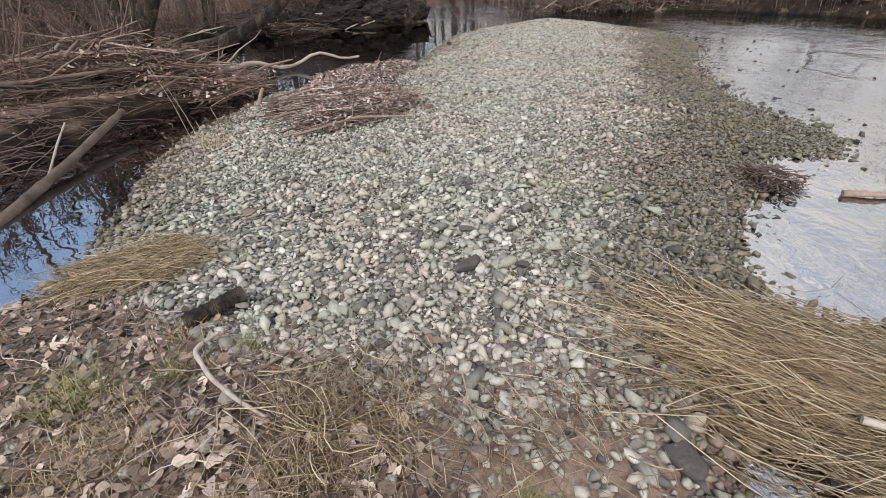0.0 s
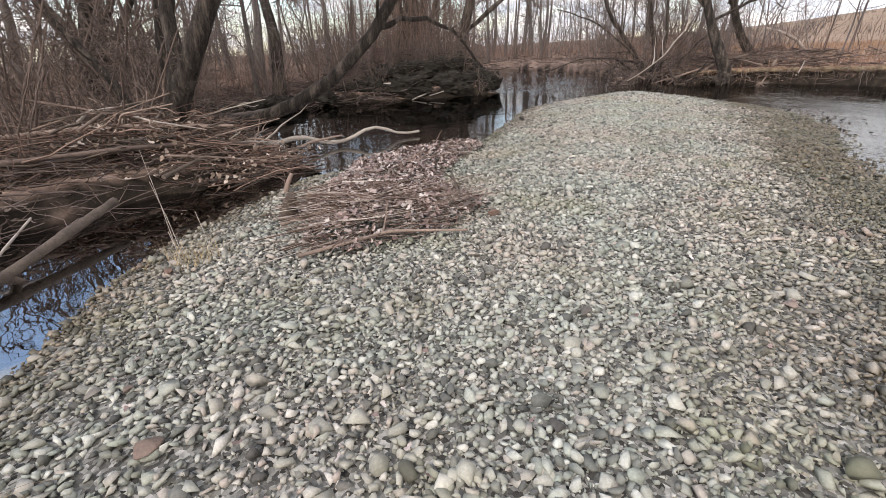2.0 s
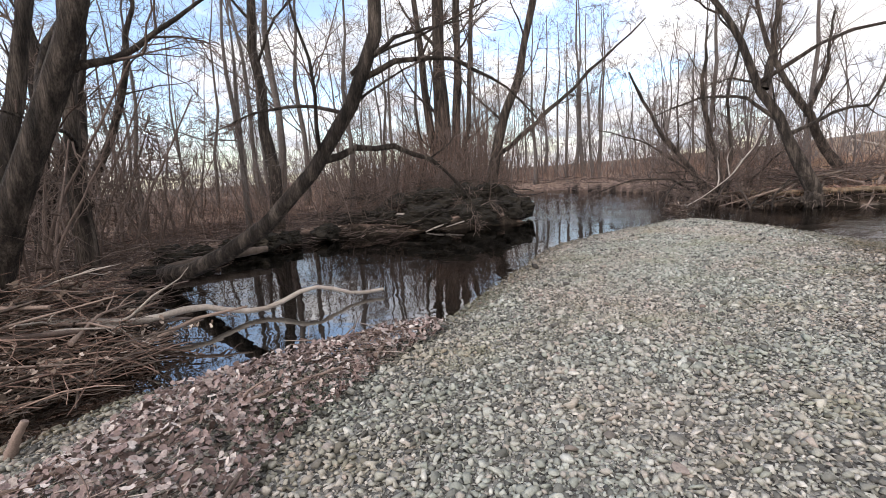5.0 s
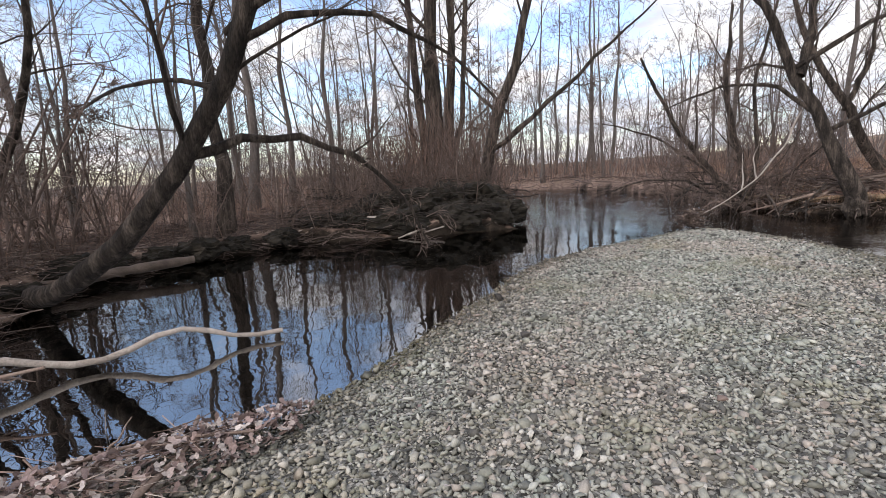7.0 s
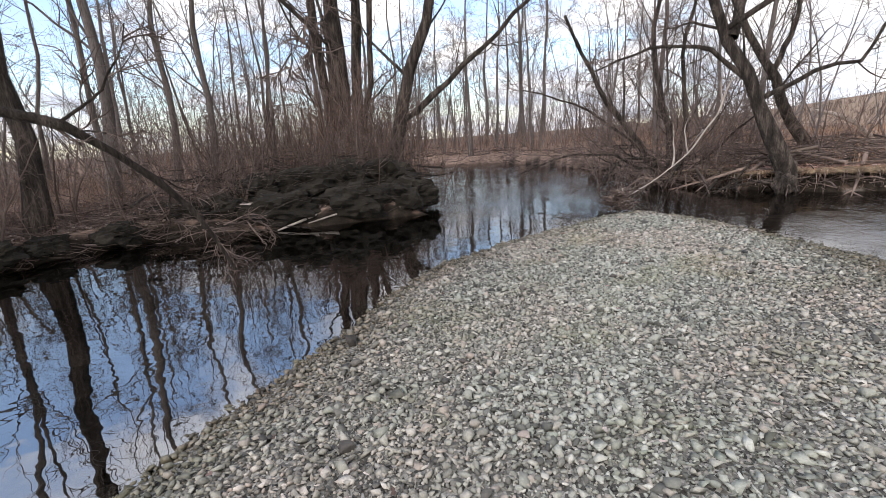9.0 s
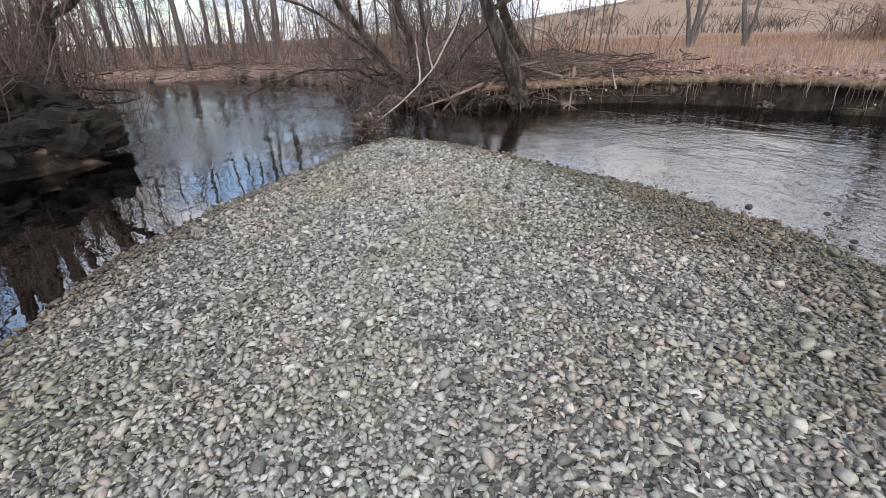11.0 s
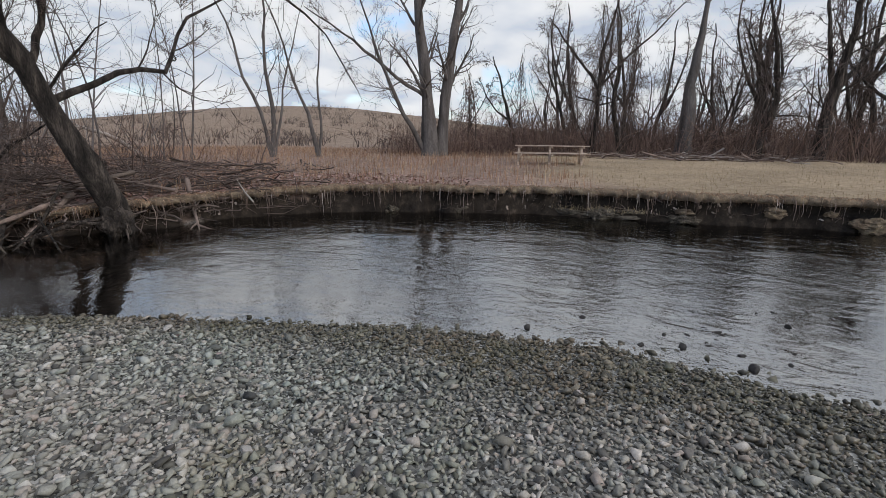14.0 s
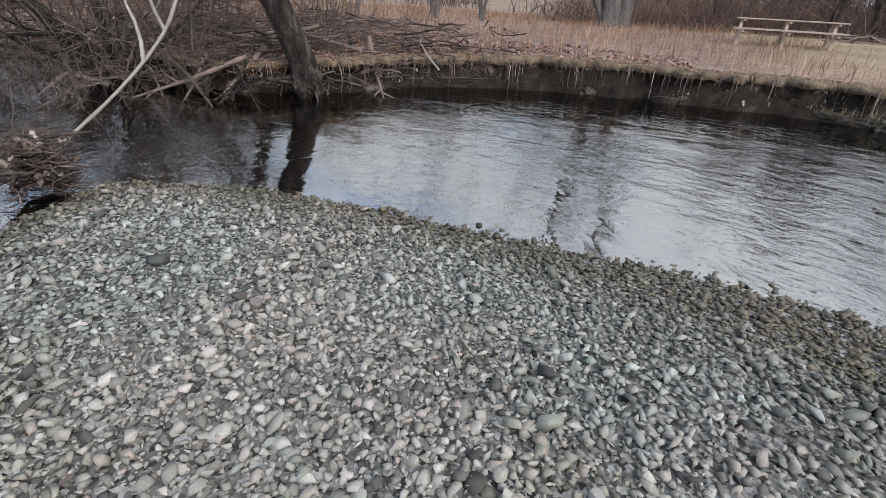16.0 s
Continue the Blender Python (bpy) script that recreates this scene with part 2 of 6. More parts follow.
def ground_material():
    m, n, l, b = nodes_of("river_ground")
    geo = n.new("ShaderNodeNewGeometry")
    co = geo.outputs["Position"]
    zone = n.new("ShaderNodeAttribute")
    zone.attribute_name = "zone"
    sp = n.new("ShaderNodeSeparateColor")
    l.new(zone.outputs["Color"], sp.inputs[0])
    big, mid, small = noise_node(n, l, co, 0.35), noise_node(n, l, co, 5, 6, 0.7), noise_node(n, l, co, 45, 5, 0.7)
    litter = ramp_node(n, [(0.3, (0.12, 0.08, 0.06)), (0.5, (0.25, 0.172, 0.132)), (0.68, (0.40, 0.29, 0.225))])
    l.new(mid.outputs["Fac"], litter.inputs[0])
    lawn = ramp_node(n, [(0.3, (0.24, 0.175, 0.105)), (0.5, (0.35, 0.26, 0.165)), (0.7, (0.45, 0.35, 0.24))])
    l.new(mid.outputs["Fac"], lawn.inputs[0])
    # mud, its colour darkened to carry the overhang's shade and the water's depth
    shaded_mud = ramp_node(n, [(0.3, (0.010, 0.007, 0.005)), (0.55, (0.028, 0.021, 0.015)), (0.75, (0.075, 0.056, 0.04))])
    l.new(mid.outputs["Fac"], shaded_mud.inputs[0])
    vor = n.new("ShaderNodeTexVoronoi")
    vor.inputs["Scale"].default_value = 52
    l.new(co, vor.inputs["Vector"])
    grav = ramp_node(n, [(0.0, (0.035, 0.032, 0.028)), (0.4, (0.13, 0.125, 0.11)), (0.75, (0.25, 0.24, 0.21)), (1.0, (0.42, 0.40, 0.36))])
    sepc = n.new("ShaderNodeSeparateColor")
    l.new(vor.outputs["Color"], sepc.inputs[0])
    l.new(sepc.outputs[0], grav.inputs[0])
    c = litter.outputs[0]
    c = mix_node(n, l, sp.outputs[1], c, lawn.outputs[0])
    c = mix_node(n, l, sp.outputs[0], c, grav.outputs[0])
    c = mix_node(n, l, sp.outputs[2], c, shaded_mud.outputs[0])
    tone = ramp_node(n, [(0.3, (0.75,) * 3), (0.7, (1.15,) * 3)])
    l.new(big.outputs["Fac"], tone.inputs[0])
    c = mix_node(n, l, 1.0, c, tone.outputs[0], "MULTIPLY")
    grain = ramp_node(n, [(0.3, (0.7,) * 3), (0.7, (1.2,) * 3)])
    l.new(small.outputs["Fac"], grain.inputs[0])
    c = mix_node(n, l, 1.0, c, grain.outputs[0], "MULTIPLY")
    l.new(c, b.inputs["Base Color"])
    b.inputs["Roughness"].default_value = 0.95
    b.inputs["Specular IOR Level"].default_value = 0.2
    bump_node(n, l, b, mid.outputs["Fac"], 0.7, 0.05)
    return m


def water_material():
    """Clear stream water: gloss by Fresnel over a brown-green tinted clear body; ripples follow the current and come in patches."""
    m, n, l, b = nodes_of("stream_water")
    n.remove(b)
    geo = n.new("ShaderNodeNewGeometry")
    flow = n.new("ShaderNodeAttribute")
    flow.attribute_name = "flow"

    def times(a, b, c=None):
        x = n.new("ShaderNodeMath")
        x.operation = "MULTIPLY" if c is None else "MULTIPLY_ADD"
        for k, v in enumerate((a, b, c)):
            if isinstance(v, (int, float)):
                x.inputs[k].default_value = v
            elif v is not None:
                l.new(v, x.inputs[k])
        return x.outputs[0]

    mp = n.new("ShaderNodeMapping")
    mp.inputs["Rotation"].default_value = (0, 0, radians(14))
    mp.inputs["Scale"].default_value = (1.0, 0.62, 1.0)
    l.new(geo.outputs["Position"], mp.inputs[0])
    slow = noise_node(n, l, geo.outputs["Position"], 1.3, 3, 0.5)
    swell = noise_node(n, l, mp.outputs[0], 1.1, 2, 0.5)
    swell.inputs["Distortion"].default_value = 1.2
    fast = noise_node(n, l, mp.outputs[0], 5.5, 4, 0.6)
    fast.inputs["Distortion"].default_value = 1.0
    fine = noise_node(n, l, mp.outputs[0], 14.0, 2, 0.5)
    patch = noise_node(n, l, mp.outputs[0], 0.45, 3, 0.6)
    rough = n.new("ShaderNodeMapRange")
    for k, v in ((1, 0.36), (2, 0.66), (3, 0.25), (4, 1.2)):
        rough.inputs[k].default_value = v
    l.new(patch.outputs["Fac"], rough.inputs[0])
    lively = times(rough.outputs[0], flow.outputs["Fac"])
    ripple = times(fine.outputs["Fac"], 0.20, times(fast.outputs["Fac"], 0.5))
    moved = times(ripple, lively, times(times(swell.outputs["Fac"], 0.6), flow.outputs["Fac"]))
    h = times(slow.outputs["Fac"], 0.30, moved)
    bp = n.new("ShaderNodeBump")
    bp.inputs["Strength"].default_value, bp.inputs["Distance"].default_value = 1.0, 0.029
    l.new(h, bp.inputs["Height"])
    fr = n.new("ShaderNodeFresnel")
    fr.inputs["IOR"].default_value = 7.0
    l.new(bp.outputs[0], fr.inputs["Normal"])
    clear = n.new("ShaderNodeBsdfTransparent")
    clear.inputs["Color"].default_value = (0.78, 0.76, 0.66, 1)
    gl = n.new("ShaderNodeBsdfGlossy")
    rg = n.new("ShaderNodeMapRange")
    rg.inputs[3].default_value, rg.inputs[4].default_value = 0.01, 0.06
    l.new(lively, rg.inputs[0])
    l.new(rg.outputs[0], gl.inputs["Roughness"])
    l.new(bp.outputs[0], gl.inputs["Normal"])
    mx = n.new("ShaderNodeMixShader")
    l.new(fr.outputs[0], mx.inputs[0])
    l.new(clear.outputs[0], mx.inputs[1])
    l.new(gl.outputs[0], mx.inputs[2])
    l.new(mx.outputs[0], n["Material Output"].inputs[0])
    return m


M_GROUND, M_WATER = ground_material(), water_material()

# ---- mesh helpers ----
RNG = np.random.default_rng(7)


def mesh_np(name, v, f, mat, smooth=True):
    """A mesh from arrays: v (n, 3), f (m, k) with k corners to each face."""
    v, f = np.asarray(v, np.float32).reshape(-1, 3), np.asarray(f, np.int32)
    me = bpy.data.meshes.new(name)
    me.vertices.add(len(v))
    me.vertices.foreach_set("co", v.ravel())
    me.loops.add(f.size)
    me.loops.foreach_set("vertex_index", f.ravel())
    me.polygons.add(len(f))
    me.polygons.foreach_set("loop_start", np.arange(0, f.size, f.shape[1], dtype=np.int32))
    if smooth:
        me.polygons.foreach_set("use_smooth", np.ones(len(f), bool))
    me.update(calc_edges=True)
    me.materials.append(mat)
    return me


def joined(pieces):
    """Several (v, f) with equal corner counts as one."""
    vs, fs, at = [], [], 0
    for v, f in pieces:
        v = np.asarray(v).reshape(-1, 3)
        vs.append(v), fs.append(np.asarray(f) + at)
        at += len(v)
    return np.concatenate(vs), np.concatenate(fs)


def tubes(p, r, sides=3):
    """Tapered round tubes along the polylines p (n, k, 3) with radii r (n, k), closed by their taper."""
    p, r = np.asarray(p, float), np.asarray(r, float)
    n, k, _ = p.shape
    t = np.gradient(p, axis=1)
    t /= np.linalg.norm(t, axis=2, keepdims=True) + 1e-9
    mean = t.mean(1, keepdims=True)
    ref = np.where(np.abs(mean[..., 2:]) > 0.8, np.array([1.0, 0, 0]), np.array([0, 0, 1.0]))
    a = np.cross(t, np.broadcast_to(ref, t.shape))
    a /= np.linalg.norm(a, axis=2, keepdims=True) + 1e-9
    b = np.cross(t, a)
    ang = np.arange(sides) * 2 * np.pi / sides
    v = p[:, :, None] + r[:, :, None, None] * (np.cos(ang)[:, None] * a[:, :, None] + np.sin(ang)[:, None] * b[:, :, None])
    i = np.arange(n)[:, None, None] * k * sides
    j = np.arange(k - 1)[None, :, None] * sides
    s = np.arange(sides)[None, None]
    s2 = (s + 1) % sides
    f = np.stack([i + j + s, i + j + s2, i + j + sides + s2, i + j + sides + s], -1).reshape(-1, 4)
    return v.reshape(-1, 3), f


def ribbons(p, w, side):
    """Flat tapering blades along p (n, k, 3), w (n, k) wide across side (n, 3), folded slightly along the middle."""
    n, k, _ = p.shape
    off = side[:, None] * w[..., None] * 0.5
    v = np.stack([p - off, p + off], 2).reshape(-1, 3)
    i = (np.arange(n)[:, None] * k + np.arange(k - 1)[None]) * 2
    f = np.stack([i, i + 1, i + 3, i + 2], -1).reshape(-1, 4)
    return v, f


def part(name, me, parent, label=""):
    ob = new(name, me)
    ob.parent = parent
    return tagged(ob, label)


def base_empty(name, at, label, category, group=""):
    ob = new(name)
    ob.matrix_world = Matrix.Translation(at)
    ob.empty_display_size = 0.1
    return tagged(ob, label, category, group)


# ---- the lie of the land ----
BAR = [(-1.7, 2.2), (-1.68, 2.7), (-1.85, 3.3), (-2.2, 4.4), (-2.3, 5.4), (-2.2, 6.5), (-2.05, 7.6), (-1.5, 8.2), (-0.78, 8.75), (-0.28, 9.2), (-0.1, 9.95), (0.1, 10.8), (0.38, 12.3), (0.52, 13.65), (0.9, 14.9), (1.55, 16.05), (2.5, 17.25), (3.45, 18.35), (4.05, 18.75), (4.75, 18.1), (5.15, 17.1), (5.6, 15.85), (5.95, 14.85), (6.15, 13.8), (6.3, 13.1), (6.15, 12.3), (5.95, 11.4), (5.5, 10.3), (4.95, 9.1), (4.35, 6.6), (4.45, 5.5), (4.5, 4.75), (4.2, 4.35), (3.55, 4.4), (3.15, 3.7), (2.75, 3.2), (2.45, 2.6), (2.4, 2.2), (2.75, 1.95), (3.6, 1.5), (4.4, 0.5), (5.0, -3), (5.5, -60), (-3.4, -60), (-2.8, -4), (-2.3, 0.0), (-2.05, 1.4)]
LEFT = [(-3.6, -60), (-3.5, 0), (-3.7, 4.0), (-3.8, 6.0), (-3.2, 7.5), (-3.4, 8.8), (-5.2, 10.4), (-6.5, 12.5), (-6.2, 14.1), (-5.0, 16.5), (-2.9, 17.4), (-0.45, 18.9), (-0.9, 21.0), (-1.6, 24.3), (-3.6, 30.0), (-9, 34), (-30, 37), (-900, 38), (-900, -60)]
RIGHT = [(-900, 46), (-30, 43), (-8, 40), (-0.2, 37), (3.0, 32.5), (5.2, 28), (6.1, 24.2), (6.8, 21.8), (8.0, 21.05), (9.5, 20.8), (11.3, 19.8), (12.5, 17.4), (13.1, 15.2), (13.5, 11.7), (13.85, 8.0), (14.6, 0), (15, -14), (18, -60), (900, -60), (900, 900), (-900, 900)]


def inside(x, y, poly):
    """Distance to the outline, positive inside."""
    x, y = np.asarray(x, float), np.asarray(y, float)
    best, odd = np.full(x.shape, 1e9), np.zeros(x.shape, bool)
    for (ax, ay), (bx, by) in zip(poly, poly[1:] + poly[:1]):
        dx, dy = bx - ax, by - ay
        t = np.clip(((x - ax) * dx + (y - ay) * dy) / (dx * dx + dy * dy), 0, 1)
        best = np.minimum(best, (x - ax - t * dx) ** 2 + (y - ay - t * dy) ** 2)
        if ay != by:
            odd ^= ((ay > y) != (by > y)) & (x < (bx - ax) * (y - ay) / (by - ay) + ax)
    return np.where(odd, 1, -1) * np.sqrt(best)


def wave(x, y, s, seed=0.0):
    """A cheap smooth field of hills and hollows, about -1 to 1."""
    return (np.sin(x * s + 1.3 * np.sin(y * s * 0.7 + seed) + seed) + np.sin(y * s * 1.13 - 1.1 * np.sin(x * s * 0.8 - seed) + 2 * seed) + np.sin((x + y) * s * 0.61 + 3 * seed)) / 3


def step(x, a, b):
    t = np.clip((x - a) / (b - a), 0, 1)
    return t * t * (3 - 2 * t)


def land(x, y):
    """Height of the ground, and the distances inside the bar, the left and the far bank."""
    x, y = np.asarray(x, float), np.asarray(y, float)
    wob = 0.10 * wave(x, y, 2.3, 1.0) + 0.05 * wave(x, y, 6.1, 2.0)
    db, dl, dr = inside(x, y, BAR) + 0.5 * wob, inside(x, y, LEFT) + 1.8 * wob + 0.06 * wave(x, y, 9.0, 3.0), inside(x, y, RIGHT) + 1.9 * wob + 0.07 * wave(x, y, 8.0, 5.0)
    river = step(x - 0.25 * y, -0.5, 3.5)
    out = -np.maximum(np.maximum(db, dl), dr)
    bed = WATER - np.minimum(np.maximum(-db, 0) * (0.30 - 0.22 * river), 0.75 - 0.3 * river) - 0.01
    bar = WATER + 0.135 * (1 - np.exp(-np.maximum(db, 0) / 0.85)) + 0.012 * wave(x, y, 3.1, 4.0) * step(db, 0, 0.6)
    z = np.where(db > 0, bar, bed)
    left = WATER + (0.30 + 0.05 * wave(x, y, 1.7, 5.0)) * step(dl, -0.10, 0.35) + 0.012 * np.minimum(np.maximum(dl, 0), 25) + 0.04 * wave(x, y, 2.9, 6.0) * step(dl, 0.1, 0.8)
    steep = step(y, 24, 19)
    rise = (0.42 + 0.14 * steep) * step(dr, -0.12, 0.9 - 0.6 * steep)
    right = WATER + rise + 0.02 * np.minimum(np.maximum(dr, 0), 14) + 0.03 * wave(x, y, 1.1, 7.0) * step(dr, 0.2, 1.5)
    z = np.where(dl > -0.10, np.maximum(z, left), z)
    z = np.where(dr > -0.12, np.maximum(z, right), z)
    z = z - 0.16 * np.exp(-((x - 1.84) ** 2 + (y - 1.2) ** 2) / 0.045)
    far = np.hypot(x - 2, y - 12)
    hill = 25 * np.exp(-(((x - 300) / 170) ** 2 + ((y - 250) / 150) ** 2)) + 5 * np.exp(-(((x - 420) / 200) ** 2 + ((y + 20) / 160) ** 2))
    z = z + hill * step(far, 70, 200) + 1.2 * wave(x, y, 0.02, 2.0) * step(far, 80, 200)
    return z, db, dl, dr


def height(x, y):
    return land(x, y)[0]


def spaced(lo, hi, fine, end):
    mid = list(np.arange(lo, hi, fine))
    up, down, s = [hi], [lo - fine], fine
    while up[-1] < end:
        s *= 1.14
        up.append(up[-1] + s), down.append(down[-1] - s)
    return np.array(down[::-1] + mid + up)


gx, gy = spaced(-7.0, 16.0, 0.12, 900), spaced(-0.5, 24.0, 0.12, 900)
GX, GY = np.meshgrid(gx, gy)
GZ, DB, DL, DR = land(GX, GY)
ny, nx = GX.shape
idx = np.arange(nx * ny).reshape(ny, nx)
quads = np.stack([idx[:-1, :-1], idx[:-1, 1:], idx[1:, 1:], idx[1:, :-1]], -1).reshape(-1, 4)
ground_me = mesh_np("ground", np.stack([GX, GY, GZ], -1), quads, M_GROUND)
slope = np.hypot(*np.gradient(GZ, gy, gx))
lawnish = step(DR, 0.05, 0.5) * step(GY - 0.35 * (GX - 12) + 1.2 * wave(GX, GY, 0.6), 15.0, 11.5) + step(np.hypot(GX, GY), 60, 120) * (GX > 20) * 0.4
onbar = step(DB, -1.4, -0.4) * step(GY, 0.9, 2.2)
rivbed = step(GX - 0.25 * GY, 0.5, 3.5) * (DR < 0) * (DB < 0) * (DL < 0)
# steep bank faces and channel bed: mud with painted-in shade
mud_and_shade = np.clip(step(slope, 0.35, 0.8) + (np.maximum(np.maximum(DB, DL), DR) < 0) * (1 - 0.85 * rivbed), 0, 1) * (np.hypot(GX, GY) < 60)
zone = np.stack([np.clip(np.maximum(onbar, 0.7 * rivbed), 0, 1), np.clip(lawnish, 0, 1), mud_and_shade * (1 - 0.8 * step(DB, -0.5, 0)), np.ones_like(GX)], -1)
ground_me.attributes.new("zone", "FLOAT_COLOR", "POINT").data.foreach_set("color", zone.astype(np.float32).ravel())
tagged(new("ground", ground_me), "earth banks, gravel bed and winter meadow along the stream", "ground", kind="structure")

wx, wy = np.arange(-80, 40.1, 0.8), np.arange(-60, 60.1, 0.8)
WX, WY = np.meshgrid(wx, wy)
iw = np.arange(WX.size).reshape(WX.shape)
water_me = mesh_np("water", np.stack([WX, WY, np.full_like(WX, WATER)], -1), np.stack([iw[:-1, :-1], iw[:-1, 1:], iw[1:, 1:], iw[1:, :-1]], -1).reshape(-1, 4), M_WATER)
flowing = np.maximum(step(WX - 0.33 * WY, -1.2, 1.6), 0.8 * step(WY, 17, 21))
water_me.attributes.new("flow", "FLOAT", "POINT").data.foreach_set("value", flowing.astype(np.float32).ravel())
tagged(new("water", water_me), "shallow clear stream, calm backwater and rippled main flow", "water", kind="structure")

# ---- trees ----


def bent(rng, p, d, length, k, wobble, lift):
    """A wandering line of k points from p along d."""
    pts, d = [np.array(p, float)], np.array(d, float) / np.linalg.norm(d)
    for _ in range(k - 1):
        d = d + rng.normal(0, wobble, 3) + (0, 0, lift)
        d /= np.linalg.norm(d)
        pts.append(pts[-1] + d * length / (k - 1))
    return np.array(pts)


def along(pts, t):
    s = t * (len(pts) - 1)
    i = min(int(s), len(pts) - 2)
    return pts[i] + (pts[i + 1] - pts[i]) * (s - i), pts[i + 1] - pts[i]


def fork(rng, d, angle):
    """A direction that leaves d at about the angle, in degrees."""
    d = d / (np.linalg.norm(d) + 1e-9)
    a = np.cross(d, rng.normal(0, 1, 3))
    a /= np.linalg.norm(a) + 1e-9
    g = radians(angle)
    return d * math.cos(g) + a * math.sin(g)


def resample(pts, k):
    pts = np.array(pts, float)
    s = np.r_[0, np.cumsum(np.linalg.norm(np.diff(pts, axis=0), axis=1))]
    q = np.linspace(0, s[-1], k)
    return np.stack([np.interp(q, s, pts[:, c]) for c in range(3)], -1)


def branching(rng, stems, limbs=9, boughs=5, twigs=7, spread=48, limb_len=0.4, start=0.3, lift=0.06, droop=0.0, points=4, least=0.0045):
    """From stems [(points, r0, r1)]: the stems and limbs, and the fine twigs, as (points, radii) by length class."""
    thick, mid, thin, fine = [], [], [], []
    for pts, r0, r1 in stems:
        pts = resample(pts, 12)
        pts[1:-1] += rng.normal(0, min(r0 * 0.25, 0.045), (10, 3))
        thick.append((pts, np.linspace(r0, r1, 12) * (1 + 0.06 * rng.normal(0, 1, 12))))
        total = np.linalg.norm(np.diff(pts, axis=0), axis=1).sum()
        for i in range(limbs):
            t = start + (1 - start) * (i + rng.random()) / limbs
            p, d = along(pts, min(t, 0.99))
            rr = (r0 + (r1 - r0) * t) * rng.uniform(0.2, 0.42)
            ll = total * limb_len * rng.uniform(0.6, 1.2) * (1.25 - 0.75 * t)
            limb = bent(rng, p, fork(rng, d, spread * rng.uniform(0.6, 1.3)), ll, 8, 0.16, lift)
            mid.append((limb, np.linspace(rr, rr * 0.25, 8)))
            for j in range(boughs):
                u = rng.uniform(0.2, 1.0)
                q, e = along(limb, min(u, 0.99))
                bl = ll * rng.uniform(0.3, 0.6) * (1.2 - 0.6 * u)
                br = max(rr * (1 - 0.7 * u) * 0.55, least * 1.4)
                bough = bent(rng, q, fork(rng, e, 45), bl, 6, 0.2, lift * 0.6 - droop)
                thin.append((bough, np.linspace(br, br * 0.35, 6)))
                for _ in range(twigs):
                    w, g = along(bough, min(rng.uniform(0.15, 1), 0.99))
                    tr = max(br * 0.4, least)
                    fine.append((bent(rng, w, fork(rng, g, 42), bl * rng.uniform(0.3, 0.8), points, 0.25, lift * 0.4 - droop), np.linspace(tr, tr * 0.4, points)))
    return thick, mid, thin, fine


def tree(name, at, stems, label, seed, group="", bark=None, category="tree", sides=8, twig=None, **how):
    """A bare tree > trunk, crown. Stems are given from the tree's foot."""
    rng = np.random.default_rng(seed)
    ob = base_empty(name, at, label, category, group)
    thick, mid, thin, fine = branching(rng, stems, **how)
    limbs = len(mid) // len(stems)
    for i, (p, r) in enumerate(thick):
        if i == 0:
            r = r * (1 + 0.55 * np.exp(-np.linspace(0, 9, 12)))
        v, f = tubes(p[None], r[None], sides)
        own = mid[i * limbs:(i + 1) * limbs]
        if own:
            v, f = joined([(v, f), tubes([q for q, _ in own], [w for _, w in own], max(sides - 3, 3))])
        part("stem" if i else "trunk", mesh_np("stem" if i else "trunk", v, f, bark or M_BARK), ob)
    if thin:
        v, f = joined([tubes([p for p, _ in some], [r for _, r in some], 3) for some in (thin, fine) if some])
        part("crown", mesh_np("crown", v, f, twig or M_TWIG), ob, "bare brown twigs")
    return ob


def straight(h, r, lean=(0, 0), curve=(0, 0)):
    bow = 0.013 * h
    return ([(0, 0, -0.3), (lean[0] * 0.2 * h + bow, lean[1] * 0.2 * h - 0.4 * bow, h * 0.25), (lean[0] * 0.4 * h - 0.3 * bow + curve[0], lean[1] * 0.4 * h + bow, h * 0.45), (lean[0] * 0.6 * h + 0.6 * bow + curve[0], lean[1] * 0.6 * h + curve[1], h * 0.7), (lean[0] * h, lean[1] * h, h)], r, r * 0.18)


def crooked(seed, h, r, forks):
    """A bent stem that forks into several wandering leaders."""
    rg = np.random.default_rng(seed)
    main = bent(rg, (0, 0, -0.3), (rg.normal(0, 0.12), rg.normal(0, 0.12), 1), h, 8, 0.11, 0.05)
    got = [(main, r, r * 0.2)]
    for _ in range(forks):
        t = rg.uniform(0.2, 0.6)
        p, d = along(main, t)
        got.append((bent(rg, p, fork(rg, d, rg.uniform(18, 42)), h * rg.uniform(0.4, 0.75), 7, 0.13, 0.07), r * rg.uniform(0.4, 0.65), r * 0.12))
    return got


def on_ground(x, y):
    return (x, y, float(height(x, y)))


